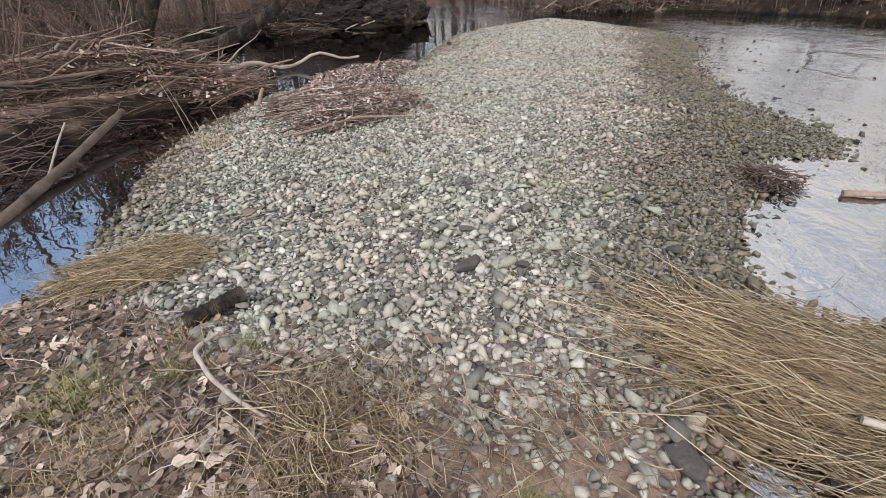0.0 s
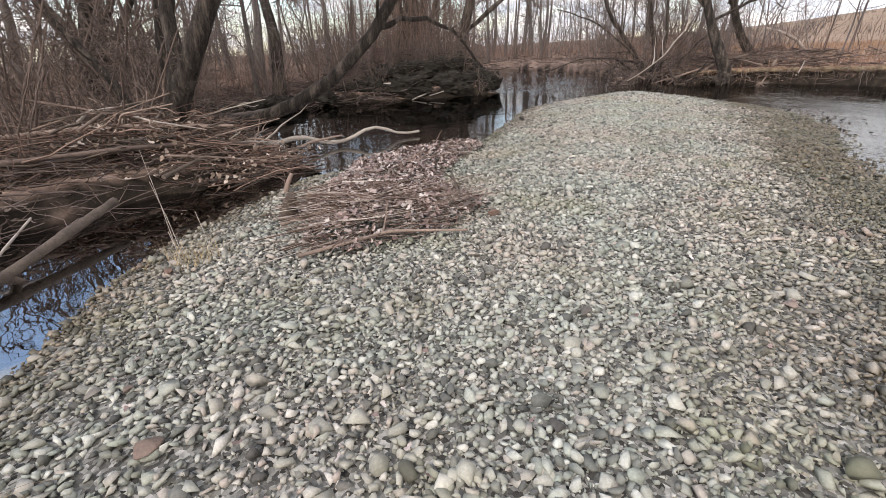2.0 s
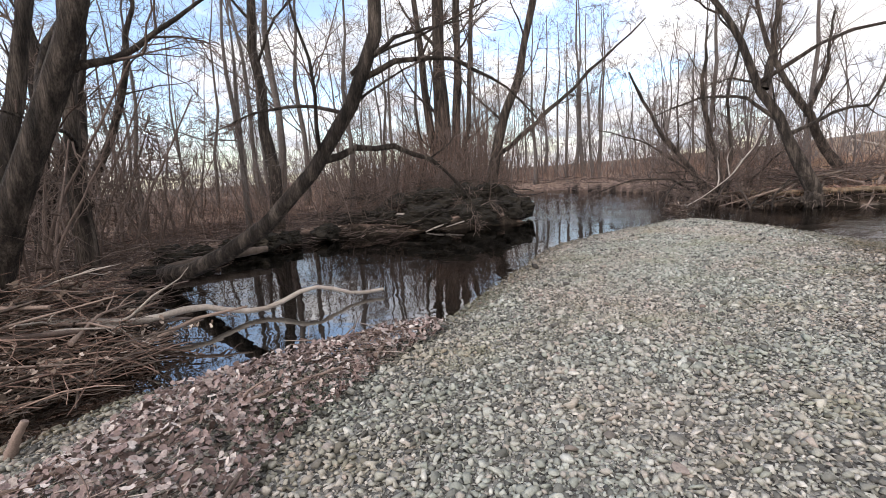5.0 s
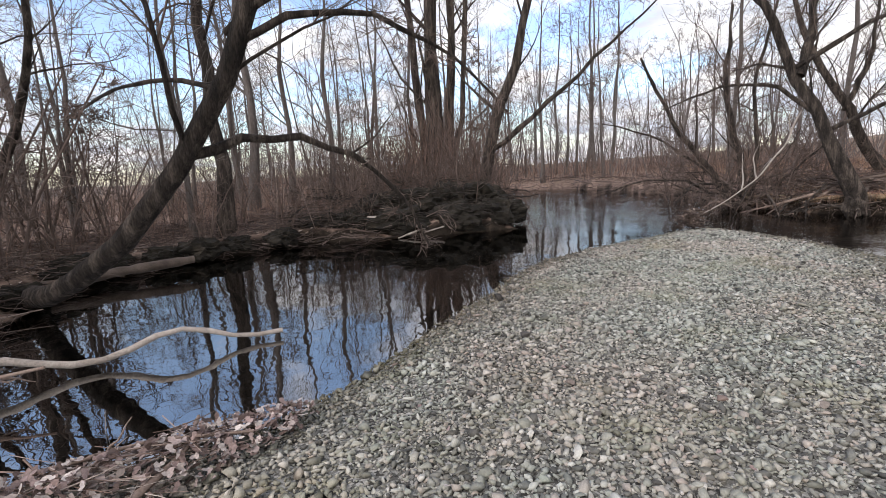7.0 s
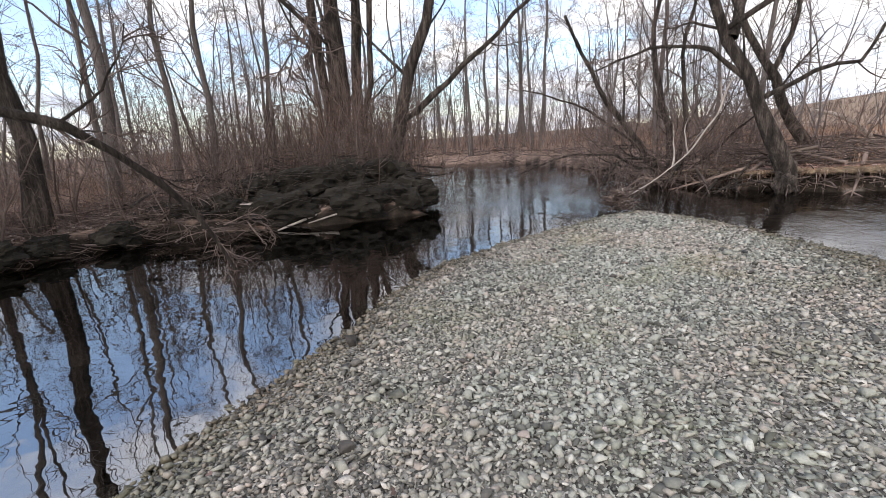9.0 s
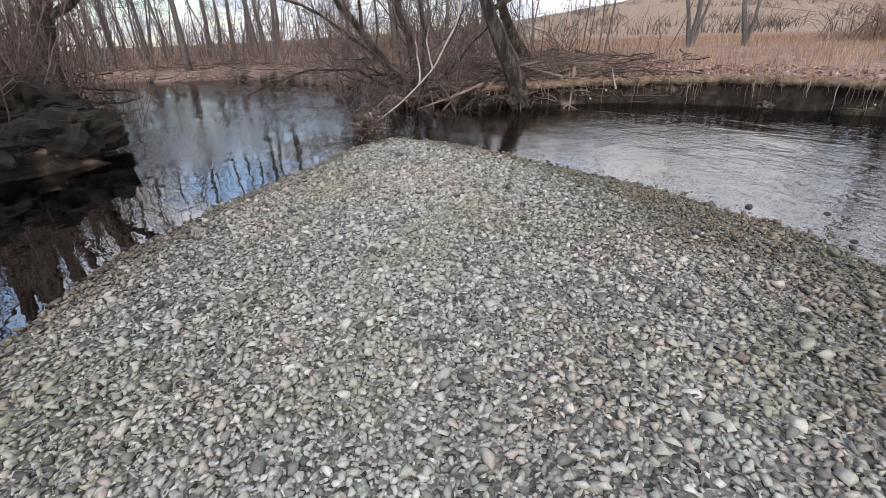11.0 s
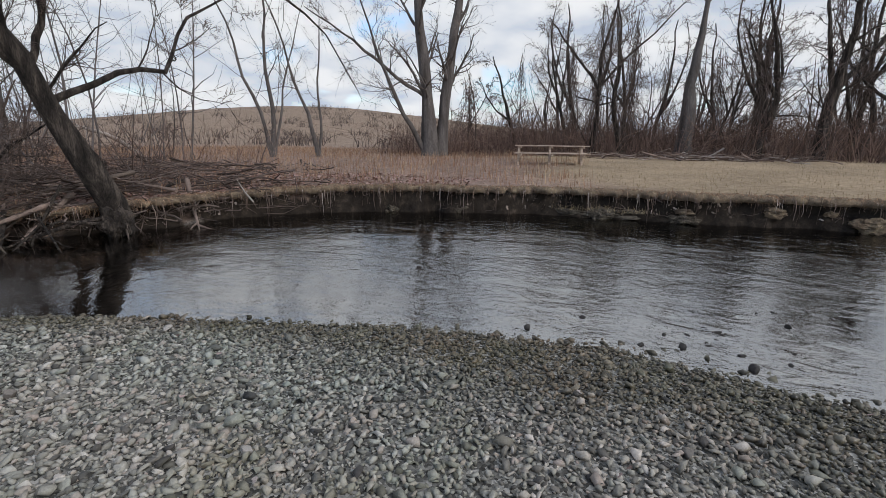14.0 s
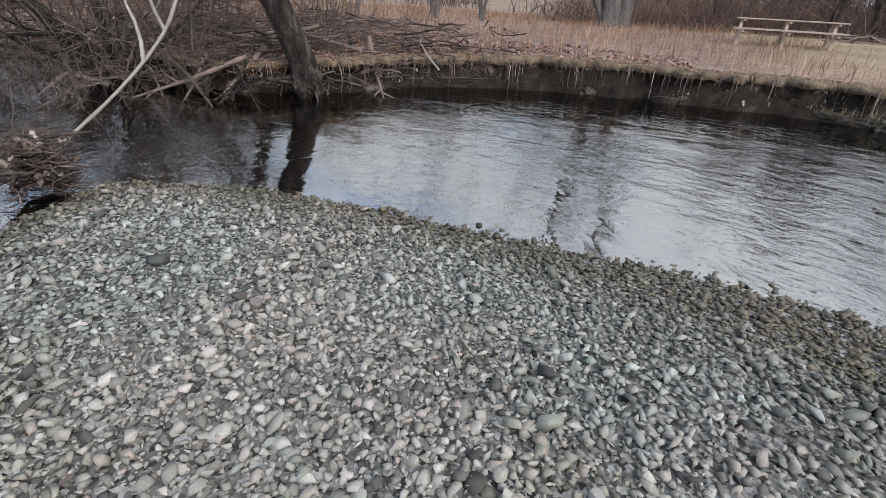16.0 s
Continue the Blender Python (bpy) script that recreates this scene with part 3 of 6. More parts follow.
# the tree that leans out over the backwater, its long bowed limb reaching down to the water
tree("leaning_tree", (-5.3, 10.85, 0.05), [
    ([(-0.9, 0.25, -0.25), (0.1, 0.0, 0.02), (1.2, -0.35, 0.25), (2.4, -0.6, 0.65), (3.0, -0.5, 1.2), (3.45, -0.4, 1.71), (3.83, -0.3, 2.3), (4.12, -0.25, 2.67), (4.21, -0.20, 2.95), (4.4, -0.1, 5.0), (4.7, 0.1, 7.0)], 0.135, 0.05),
    ([(3.4, -0.42, 1.65), (3.8, -0.05, 1.81), (4.15, 0.35, 1.83), (4.55, 0.65, 1.63), (4.85, 0.95, 1.3), (5.05, 1.15, 0.95), (5.15, 1.25, 0.55)], 0.05, 0.012),
    ([(3.95, -0.25, 2.6), (4.4, -0.05, 2.85), (5.0, 0.35, 2.9), (5.6, 0.8, 2.6), (6.1, 1.3, 2.0)], 0.04, 0.010),
    ([(3.9, -0.25, 2.7), (4.5, -0.15, 3.1), (5.3, 0.0, 3.2)], 0.035, 0.010),
    ([(3.75, -0.3, 2.25), (3.2, -0.25, 2.4), (2.4, -0.2, 2.4), (1.5, -0.15, 2.15)], 0.028, 0.010),
], "dark leaning bare tree with a bowed limb over the backwater", 11, limbs=8, boughs=5, twigs=8, limb_len=0.26, start=0.45, lift=0.03, droop=0.03)
# straight old trunk behind it
tree("tree", (-6.6, 15.6, 0.1), [([(0, 0, -0.3), (0.1, 0.05, 1.2), (0.0, 0.1, 3.2), (-0.1, 0.1, 6), (0.1, 0.2, 11)], 0.17, 0.05)], "straight bare tree with grey bark on the bank", 12, limbs=8, boughs=4, twigs=5, limb_len=0.25, start=0.4)
# twisted trunks above the brush pile
tree("tree", (-4.35, 7.95, 0.12), [
    ([(-0.1, 0, -0.3), (0.25, 0.05, 0.6), (0.65, 0.1, 1.4), (1.1, 0.25, 2.1), (1.55, 0.4, 3.0), (2.2, 0.5, 5.5)], 0.165, 0.05),
    ([(0.3, 0.05, 0.8), (0.2, 0.4, 1.8), (0.45, 0.7, 3.2), (0.3, 0.9, 6.5)], 0.1, 0.035),
    ([(-0.1, 0, 0.1), (-0.8, 0.2, 1.0), (-1.6, 0.3, 1.9), (-2.1, 0.3, 3.6)], 0.07, 0.02),
], "bare tree with several dark twisted stems on the bank", 13, limbs=6, boughs=5, twigs=7, limb_len=0.3)
tree("tree", (-5.75, 10.0, 0.18), [([(0, 0, -0.3), (0.15, 0, 1.3), (0.5, 0, 3.4), (0.7, 0.1, 6), (0.8, 0.1, 9)], 0.12, 0.04)], "slender dark bare tree behind the brush pile", 24, limbs=8, boughs=4, twigs=6, limb_len=0.24, start=0.2)
tree("tree", (-8.4, 11.2, 0.22), [
    ([(0, 0, -0.3), (-0.1, 0.1, 1.0), (0.15, 0.2, 2.3), (0.1, 0.3, 4.2), (0.4, 0.3, 7.5)], 0.15, 0.05),
    ([(0, 0.1, 0.8), (0.5, 0.2, 1.9), (1.3, 0.2, 3.0), (1.9, 0.2, 4.8)], 0.085, 0.025),
    ([(0, 0, 1.4), (-0.7, 0.1, 2.2), (-1.2, 0.1, 3.6)], 0.07, 0.02),
], "gnarled dark bare tree with forked limbs on the bank", 25, limbs=8, boughs=5, twigs=7, limb_len=0.3)
tree("tree", (-9.5, 12.5, 0.25), [
    ([(0, 0, -0.3), (0.1, 0.3, 1.5), (-0.1, 0.6, 3.5), (0.3, 0.9, 8)], 0.17, 0.05),
    ([(0.1, 0.1, 0.4), (0.7, 0.3, 1.8), (1.8, 0.4, 3.6), (2.4, 0.4, 6)], 0.11, 0.03),
], "dark forked bare tree on the bank", 14, limbs=6, boughs=4, twigs=6, limb_len=0.3)
# tree on the point, forked low, one limb over the stream
tree("tree", (-2.1, 22.8, 0.2), [
    ([(0, 0, -0.3), (0.1, 0, 1.2), (0.4, 0, 2.6), (1.2, 0.1, 5), (2.1, 0.2, 9), (2.3, 0.2, 13)], 0.2, 0.05),
    ([(0.2, 0, 1.8), (1.3, 0, 2.5), (2.6, 0.1, 3.6), (4.0, 0.2, 4.8), (5.4, 0.3, 6)], 0.1, 0.02),
], "bare tree forked low on the point of the bank", 15, limbs=9, boughs=5, twigs=8, limb_len=0.25, start=0.25)
tree("tree", (-4.6, 24.6, 0.3), [
    ([(0, 0, -0.3), (0.1, 0, 4), (0.2, 0, 9), (0.1, 0, 16)], 0.36, 0.12),
    ([(0.3, 0.2, -0.2), (0.7, 0.3, 4), (0.9, 0.3, 9), (1.3, 0.3, 14)], 0.22, 0.08),
    ([(-0.3, 0.2, -0.2), (-0.6, 0.3, 4), (-0.9, 0.3, 9), (-1.6, 0.3, 14)], 0.2, 0.07),
    ([(0.5, -0.2, -0.2), (1.3, -0.2, 3), (1.6, -0.2, 7), (2.4, -0.2, 12)], 0.13, 0.05),
], "large clump of bare grey trunks growing close together", 16, limbs=8, boughs=4, twigs=6, limb_len=0.22, start=0.15, bark=M_BARK)
# the pair leaning out from the outer bank
tree("leaning_tree", (7.78, 21.25, -0.08), [
    ([(0, 0, -0.3), (-0.2, 0, 0.6), (-0.65, 0, 1.6), (-1.15, 0, 2.6), (-1.6, 0, 3.6), (-2.4, 0, 5.2), (-3.6, 0, 7.5)], 0.185, 0.055),
    ([(-1.15, 0, 2.5), (-2.0, -0.2, 3.2), (-3.2, -0.4, 3.3), (-4.6, -0.6, 2.8)], 0.06, 0.015),
    ([(-1.5, 0, 3.4), (-1.2, 0.3, 4.6), (-1.0, 0.4, 7)], 0.12, 0.04),
    ([(-0.9, 0, 2.0), (0.2, -0.2, 2.6), (1.0, -0.3, 2.7), (1.3, -0.3, 3.6), (2.4, -0.4, 4.3)], 0.06, 0.015),
    ([(-1.6, 0, 3.6), (0, -0.3, 4.6), (2.5, -0.6, 4.9), (4.6, -0.9, 4.1), (5.8, -1.0, 2.9)], 0.06, 0.012),
], "thick dark tree leaning out over the stream from the bank", 17, limbs=8, boughs=6, twigs=8, limb_len=0.3, droop=0.03)
tree("leaning_tree", (10.6, 26.0, 0.32), [
    ([(0, 0, -0.3), (-0.35, 0, 0.5), (-1.1, -0.1, 1.6), (-1.75, -0.2, 2.7), (-2.9, -0.2, 5.0), (-3.6, -0.3, 7.4)], 0.18, 0.05),
    ([(-1.6, -0.2, 2.4), (-1.0, 0, 3.8), (-0.8, 0.1, 6.0)], 0.1, 0.03),
], "leaning bare tree with rough bark at the bank", 18, limbs=9, boughs=6, twigs=8, limb_len=0.3, droop=0.02)
tree("willow_thicket", (5.9, 24.2, -0.05), [
    ([(0, 0, -0.2), (-0.9, -0.3, 1.0), (-1.9, -0.6, 2.2), (-3.1, -0.9, 4.6)], 0.12, 0.035),
    ([(0.1, 0, -0.2), (-0.1, -0.1, 1.4), (-0.6, 0, 3.4), (-0.5, 0, 6)], 0.12, 0.035),
    ([(0.2, 0.1, -0.2), (0.4, 0.1, 1.6), (0.2, 0.2, 3.6), (0.8, 0.2, 6.5)], 0.08, 0.03),
    ([(0, -0.1, -0.1), (-0.9, -1.2, 0.7), (-1.7, -2.4, 0.8), (-2.4, -3.4, 0.25)], 0.05, 0.015),
    ([(-0.3, -0.1, 0), (-1.6, -0.6, 0.8), (-3.0, -1.0, 0.9), (-4.4, -1.4, 0.4)], 0.05, 0.012),
    ([(0.2, -0.2, 0), (0.0, -1.4, 0.7), (-0.4, -2.6, 0.75), (-0.9, -3.6, 0.3)], 0.045, 0.012),
    ([(0.1, -0.1, 0.1), (-1.4, -1.0, 1.3), (-2.8, -1.9, 2.2), (-4.2, -2.6, 2.6)], 0.06, 0.015),
    ([(0.3, 0, 0), (1.0, -0.8, 0.9), (1.3, -1.6, 1.5), (1.2, -2.5, 1.7)], 0.045, 0.012),
], "tangled many-stemmed bare willow at the water's edge", 19, limbs=12, boughs=6, twigs=6, limb_len=0.4, start=0.08)

# large double-trunked tree across the meadow
tree("tree", on_ground(30.5, 25.8), [
    ([(0, 0, -0.3), (-0.2, 0.2, 3), (-0.6, 0.5, 7), (-1.4, 0.9, 14)], 0.5, 0.12),
    ([(0.5, -0.4, -0.3), (0.6, -0.6, 3), (1.0, -1.0, 7), (1.8, -1.6, 14)], 0.45, 0.12),
    ([(-0.4, 0.4, 0.4), (-1.6, 1.5, 3.0), (-2.5, 2.4, 6), (-3.2, 3.2, 9)], 0.18, 0.04),
    ([(-0.2, 0.3, 3.6), (-1.6, 1.6, 4.6), (-3.5, 3.5, 6.6), (-5.5, 5.2, 8)], 0.14, 0.03),
], "large double-trunked bare tree at the edge of the meadow", 20, bark=M_BARK_FAR, limbs=12, boughs=6, twigs=6, limb_len=0.32, start=0.2)
tree("tree", on_ground(22.5, 31.5), [
    straight(10, 0.13, (0.02, 0.03)), straight(9, 0.11, (-0.24, 0.22)), straight(8, 0.08, (0.2, -0.15)),
], "slender many-stemmed bare tree in the dry weeds", 21, bark=M_BARK_FAR, limbs=6, boughs=4, twigs=5, limb_len=0.3)
tree("tree", on_ground(24.5, 30.0), [straight(9, 0.11, (-0.2, 0.25)), straight(8, 0.09, (0.06, 0.0))], "slender leaning bare tree in the dry weeds", 22, bark=M_BARK_FAR, limbs=6, boughs=4, twigs=5, limb_len=0.3)
# broken pale trunk
snagtree = tree("dead_tree", on_ground(34.0, 11.2), [straight(9.5, 0.46, (0.02, -0.05)), ([(0.2, -0.4, 8.6), (0.5, -1.3, 10), (0.8, -2.2, 12)], 0.2, 0.05), ([(0.2, -0.4, 8.6), (0.2, 0.3, 10), (0.1, 0.9, 12.5)], 0.16, 0.04)],
                "tall pale dead tree broken off at the top", 23, bark=M_BARK_FAR, limbs=2, boughs=2, twigs=3, limb_len=0.12, start=0.8)
# old trees hung with vines along the back of the meadow
DRAPED = [(38.0, 26.1, 6.5, 0.12, 2), (37.0, 21.8, 7.5, 0.2, 1), (34.0, 16.2, 10, 0.2, 3), (33.0, 14.3, 9.5, 0.16, 1), (36.0, 9.5, 6.5, 0.1, 2), (34.0, 7.5, 10, 0.2, 3), (34.0, 4.7, 11, 0.33, 2), (37.0, 2.5, 9, 0.2, 3), (35.0, 1.5, 10, 0.22, 2)]
for i, (x, y, h, r, forks) in enumerate(DRAPED):
    tree("tree", on_ground(x, y), crooked(330 + i, h, r, forks), "dark bare tree draped with vines behind the meadow", 340 + i, "draped trees behind the meadow", M_BARK, sides=7, twig=M_TWIG, points=4, limbs=8, boughs=6, twigs=7, limb_len=0.3, start=0.25, lift=0.02, droop=0.04, spread=62, least=0.010)

# bare shrubs
SHRUBS = [(-7.0, 8.3, 1.0), (-6.3, 10.6, 0.9), (-8.2, 10.2, 1.2), (-7.4, 12.6, 1.0), (-5.4, 7.9, 0.7), (-9.4, 7.6, 1.3), (-8.6, 14.4, 1.1), (-6.2, 14.6, 0.8), (-7.4, 16.8, 1.0), (-5.2, 18.4, 0.9), (-3.4, 20.2, 1.0), (-1.7, 20.6, 0.9), (-2.6, 22.0, 1.2), (-6.2, 21.4, 1.2), (-5.0, 6.4, 0.6), (-6.6, 6.2, 0.9), (-10.5, 9.5, 1.4), (7.4, 25.4, 1.0), (9.2, 22.9, 0.7), (4.6, 30.5, 1.1), (11.4, 25.5, 0.8), (-4.2, 18.0, 0.6), (-5.0, 8.9, 1.0), (-6.0, 9.4, 1.3), (-7.6, 9.4, 1.5), (-5.9, 7.2, 1.0), (-6.8, 11.4, 1.3), (-8.8, 12.0, 1.5), (-9.8, 13.6, 1.5), (-7.8, 7.0, 1.3), (-4.5, 7.6, 0.7), (5.3, 23.0, 0.9), (6.5, 22.9, 0.9), (5.2, 25.6, 1.3), (7.0, 23.8, 1.1), (4.4, 26.6, 1.2), (8.9, 26.6, 1.2), (-1.4, 21.8, 0.9), (-2.4, 19.6, 0.8), (-5.6, 16.6, 0.8)]
first = None
for i, (x, y, s) in enumerate(SHRUBS):
    rg = np.random.default_rng(700 + i)
    m = pose(*on_ground(x, y), 0, 0, rg.uniform(0, 360)) @ Matrix.Diagonal((s, s, s, 1))
    if first is None:
        stems = [([(0.1 * math.cos(a), 0.1 * math.sin(a), -0.15), (0.35 * math.cos(a), 0.35 * math.sin(a), 0.7), (0.9 * q * math.cos(a + 0.3), 0.9 * q * math.sin(a + 0.3), 1.7 * q)], 0.026, 0.009) for a, q in ((0.2, 1.1), (1.5, 0.9), (2.6, 1.3), (3.8, 1.0), (5.0, 1.4))]
        first = tree("shrub", (0, 0, 0), stems, "bare brown shrub with many thin twigs", 71, "bare shrubs of the banks", M_TWIG, "shrub", 5, points=3, limbs=6, boughs=3, twigs=4, limb_len=0.45, start=0.15, spread=55, lift=0.02, least=0.0055)
        first.matrix_world = m
    else:
        copy_thing(first, m).scale = (s, s, s)

# woodland kinds, built once and copied
KINDS = []
for i, (h, r, ln, lim) in enumerate([(14, 0.13, (0.03, 0.0), 12), (11, 0.085, (-0.08, 0.04), 9), (16, 0.17, (0.02, -0.03), 12), (9, 0.06, (0.14, 0.05), 8), (12, 0.09, (-0.02, 0.1), 11)]):
    stems = [straight(h, r, ln, (0.2, -0.1))]
    if i in (1, 3):
        stems.append(straight(h * 0.85, r * 0.8, (-ln[0] - 0.08, -0.05)))
    KINDS.append((stems, lim))


for i, (h, r, forks, lim) in enumerate([(9.5, 0.17, 2, 6), (7.5, 0.13, 3, 6), (11, 0.2, 2, 6), (6.0, 0.10, 3, 6), (8.5, 0.15, 1, 9)]):
    KINDS.append((crooked(300 + i, h, r, forks), lim))
WOODS = []
rng = np.random.default_rng(31)


def wood_spot(x0, x1, y0, y1, count, scale, apart=1.6):
    made = 0
    for _ in range(count * 40):
        x, y = rng.uniform(x0, x1), rng.uniform(y0, y1)
        z, db, dl, dr = (float(v) for v in land(np.array(x), np.array(y)))
        if max(dl, dr) < 0.8 or any((x - a) ** 2 + (y - b) ** 2 < apart ** 2 for a, b, *_ in WOODS):
            continue
        WOODS.append((x, y, z, rng.uniform(*scale), rng.uniform(0, 360), int(rng.integers(0, 5))))
        made += 1
        if made == count:
            return


wood_spot(-16, -6, 14, 30, 18, (0.55, 0.95))
wood_spot(-14, 3, 38, 62, 34, (0.7, 1.1))
wood_spot(-42, -14, 8, 56, 28, (0.7, 1.1))
wood_spot(3, 17, 30, 62, 16, (0.6, 1.0))
wood_spot(-20, -8, -4, 12, 7, (0.6, 1.0))
wood_spot(36, 56, -14, 24, 30, (0.7, 1.2))
wood_spot(18, 44, -40, -10, 8, (0.6, 1.1))
proto = {}
for x, y, z, s, turn, kind in WOODS:
    m = pose(x, y, z, 0, 0, turn) @ Matrix.Diagonal((s, s, s, 1))
    east = x > 34
    kind += 5 * east
    stems, lim = KINDS[kind]
    if kind not in proto:
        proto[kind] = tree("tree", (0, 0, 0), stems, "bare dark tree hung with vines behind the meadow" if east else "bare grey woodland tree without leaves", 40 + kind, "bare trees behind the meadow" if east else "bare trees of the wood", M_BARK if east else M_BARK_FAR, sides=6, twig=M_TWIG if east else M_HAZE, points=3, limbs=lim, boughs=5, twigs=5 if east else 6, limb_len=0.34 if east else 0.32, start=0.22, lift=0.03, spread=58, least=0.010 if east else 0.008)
        proto[kind].matrix_world = m
    else:
        c = copy_thing(proto[kind], m)
        c.scale = (s, s, s)


# ---- brush, weeds and grass ----


def stuff(name, v, f, mat, label, category, smooth=True):
    return tagged(new(name, mesh_np(name, v, f, mat, smooth)), label, category, kind="stuff")


def scatter(rng, count, x0, x1, y0, y1, keep):
    """Random spots in a rectangle for which keep(x, y, z, db, dl, dr) holds."""
    x, y = rng.uniform(x0, x1, count), rng.uniform(y0, y1, count)
    z, db, dl, dr = land(x, y)
    ok = keep(x, y, z, db, dl, dr)
    return x[ok], y[ok], z[ok]


def stalks(rng, x, y, z, h0, h1, lean, r, k=4, sides=3):
    """Upright thin bending stems as tubes."""
    n = len(x)
    h = rng.uniform(h0, h1, n)
    a, l = rng.uniform(0, 2 * np.pi, n), np.abs(rng.normal(0, lean, n))
    t = np.linspace(0, 1, k)
    px = x[:, None] + (np.cos(a) * l * h)[:, None] * t ** 1.6
    py = y[:, None] + (np.sin(a) * l * h)[:, None] * t ** 1.6
    pz = z[:, None] - 0.02 + h[:, None] * t * (1 - 0.25 * np.minimum(l, 1.5)[:, None] * t)
    p = np.stack([px, py, pz], -1) + rng.normal(0, 0.02, (n, k, 3)) * h[:, None, None] * t[:, None]
    return tubes(p, (r * rng.uniform(0.6, 1.4, n))[:, None] * np.linspace(1, 0.35, k), sides)


def blades(rng, x, y, z, h0, h1, lean, w, k=4):
    n = len(x)
    h = rng.uniform(h0, h1, n)
    a, l = rng.uniform(0, 2 * np.pi, n), np.abs(rng.normal(0, lean, n))
    t = np.linspace(0, 1, k)
    d = np.stack([np.cos(a), np.sin(a)], -1)
    p = np.stack([x[:, None] + (d[:, 0] * l * h)[:, None] * t ** 2, y[:, None] + (d[:, 1] * l * h)[:, None] * t ** 2, z[:, None] - 0.01 + h[:, None] * t * (1 - 0.3 * np.minimum(l, 1.6)[:, None] * t)], -1)
    side = np.stack([-d[:, 1], d[:, 0], np.zeros(n)], -1)
    return ribbons(p, (w * rng.uniform(0.6, 1.4, n))[:, None] * np.linspace(1, 0.15, k), side)


def lying(rng, x, y, z, ang, spread, l0, l1, r, up=0.02, k=5, curl=0.12):
    """Sticks or reeds lying about one direction, in degrees, loosely bent."""
    n = len(x)
    a = np.radians(rng.normal(ang, spread, n))
    ln = rng.uniform(l0, l1, n)
    t = np.linspace(-0.5, 0.5, k)
    bend = rng.normal(0, curl, n)[:, None] * (t ** 2) * ln[:, None]
    px = x[:, None] + np.cos(a)[:, None] * ln[:, None] * t - np.sin(a)[:, None] * bend
    py = y[:, None] + np.sin(a)[:, None] * ln[:, None] * t + np.cos(a)[:, None] * bend
    tilt = rng.normal(0, 0.06, n)[:, None] * ln[:, None] * t
    base = height(px, py)
    lift = np.abs(rng.normal(0, up, n))[:, None]
    pz = np.maximum(np.maximum(base, z[:, None] * 0 + WATER), z[:, None] - 0.05) + lift + np.maximum(tilt, -0.5 * lift)
    return np.stack([px, py, pz], -1), (r * rng.uniform(0.5, 1.5, n))[:, None] * np.linspace(1, 0.5, k)


def leaf_shape():
    """A curled oak-like leaf, lobed, as five quads."""
    out = [(0, 0), (0.18, 0.3), (0.12, 0.5), (0.26, 0.75), (0.16, 0.9), (0.0, 1.0)]
    v = []
    for w, l in out:
        v += [(-w - 0.02, l - 0.5, 0.10 * (abs(l - 0.5) * 2) ** 2 + 0.25 * w), (w + 0.02, l - 0.5, 0.12 * (abs(l - 0.5) * 2) ** 2 + 0.35 * w)]
    return np.array(v), np.array([(2 * i, 2 * i + 1, 2 * i + 3, 2 * i + 2) for i in range(5)])


def turned(rng, n, tilt):
    """n random rotations: any heading, and a tilt of about so many radians."""
    yaw, a, b = rng.uniform(0, 2 * np.pi, n), rng.normal(0, tilt, n), rng.normal(0, tilt, n)
    c, s = np.cos(yaw), np.sin(yaw)
    m = np.zeros((n, 3, 3))
    m[:, 0, 0], m[:, 0, 1], m[:, 1, 0], m[:, 1, 1], m[:, 2, 2] = c, -s, s, c, 1
    ta = np.zeros((n, 3, 3))
    ta[:, 0, 0], ta[:, 1, 1], ta[:, 1, 2], ta[:, 2, 1], ta[:, 2, 2] = 1, np.cos(a), -np.sin(a), np.sin(a), np.cos(a)
    tb = np.zeros((n, 3, 3))
    tb[:, 1, 1], tb[:, 0, 0], tb[:, 0, 2], tb[:, 2, 0], tb[:, 2, 2] = 1, np.cos(b), np.sin(b), -np.sin(b), np.cos(b)
    return m @ ta @ tb


def strewn(rng, shapes, at, size, tilt):
    """Copies of shapes [(v, f)] at places at (n, 3), size (n, 3), each turned at random, as one (v, f)."""
    pick = rng.integers(0, len(shapes), len(at))
    got = []
    for i, (v, f) in enumerate(shapes):
        sel = np.nonzero(pick == i)[0]
        if len(sel):
            m = turned(rng, len(sel), tilt)
            q = np.einsum("nij,nvj->nvi", m, v[None] * size[sel][:, None]) + at[sel][:, None]
            got.append((q.reshape(-1, 3), (f[None] + (np.arange(len(sel)) * len(v))[:, None, None]).reshape(-1, f.shape[1])))
    return joined(got)


LEAF = [leaf_shape()]


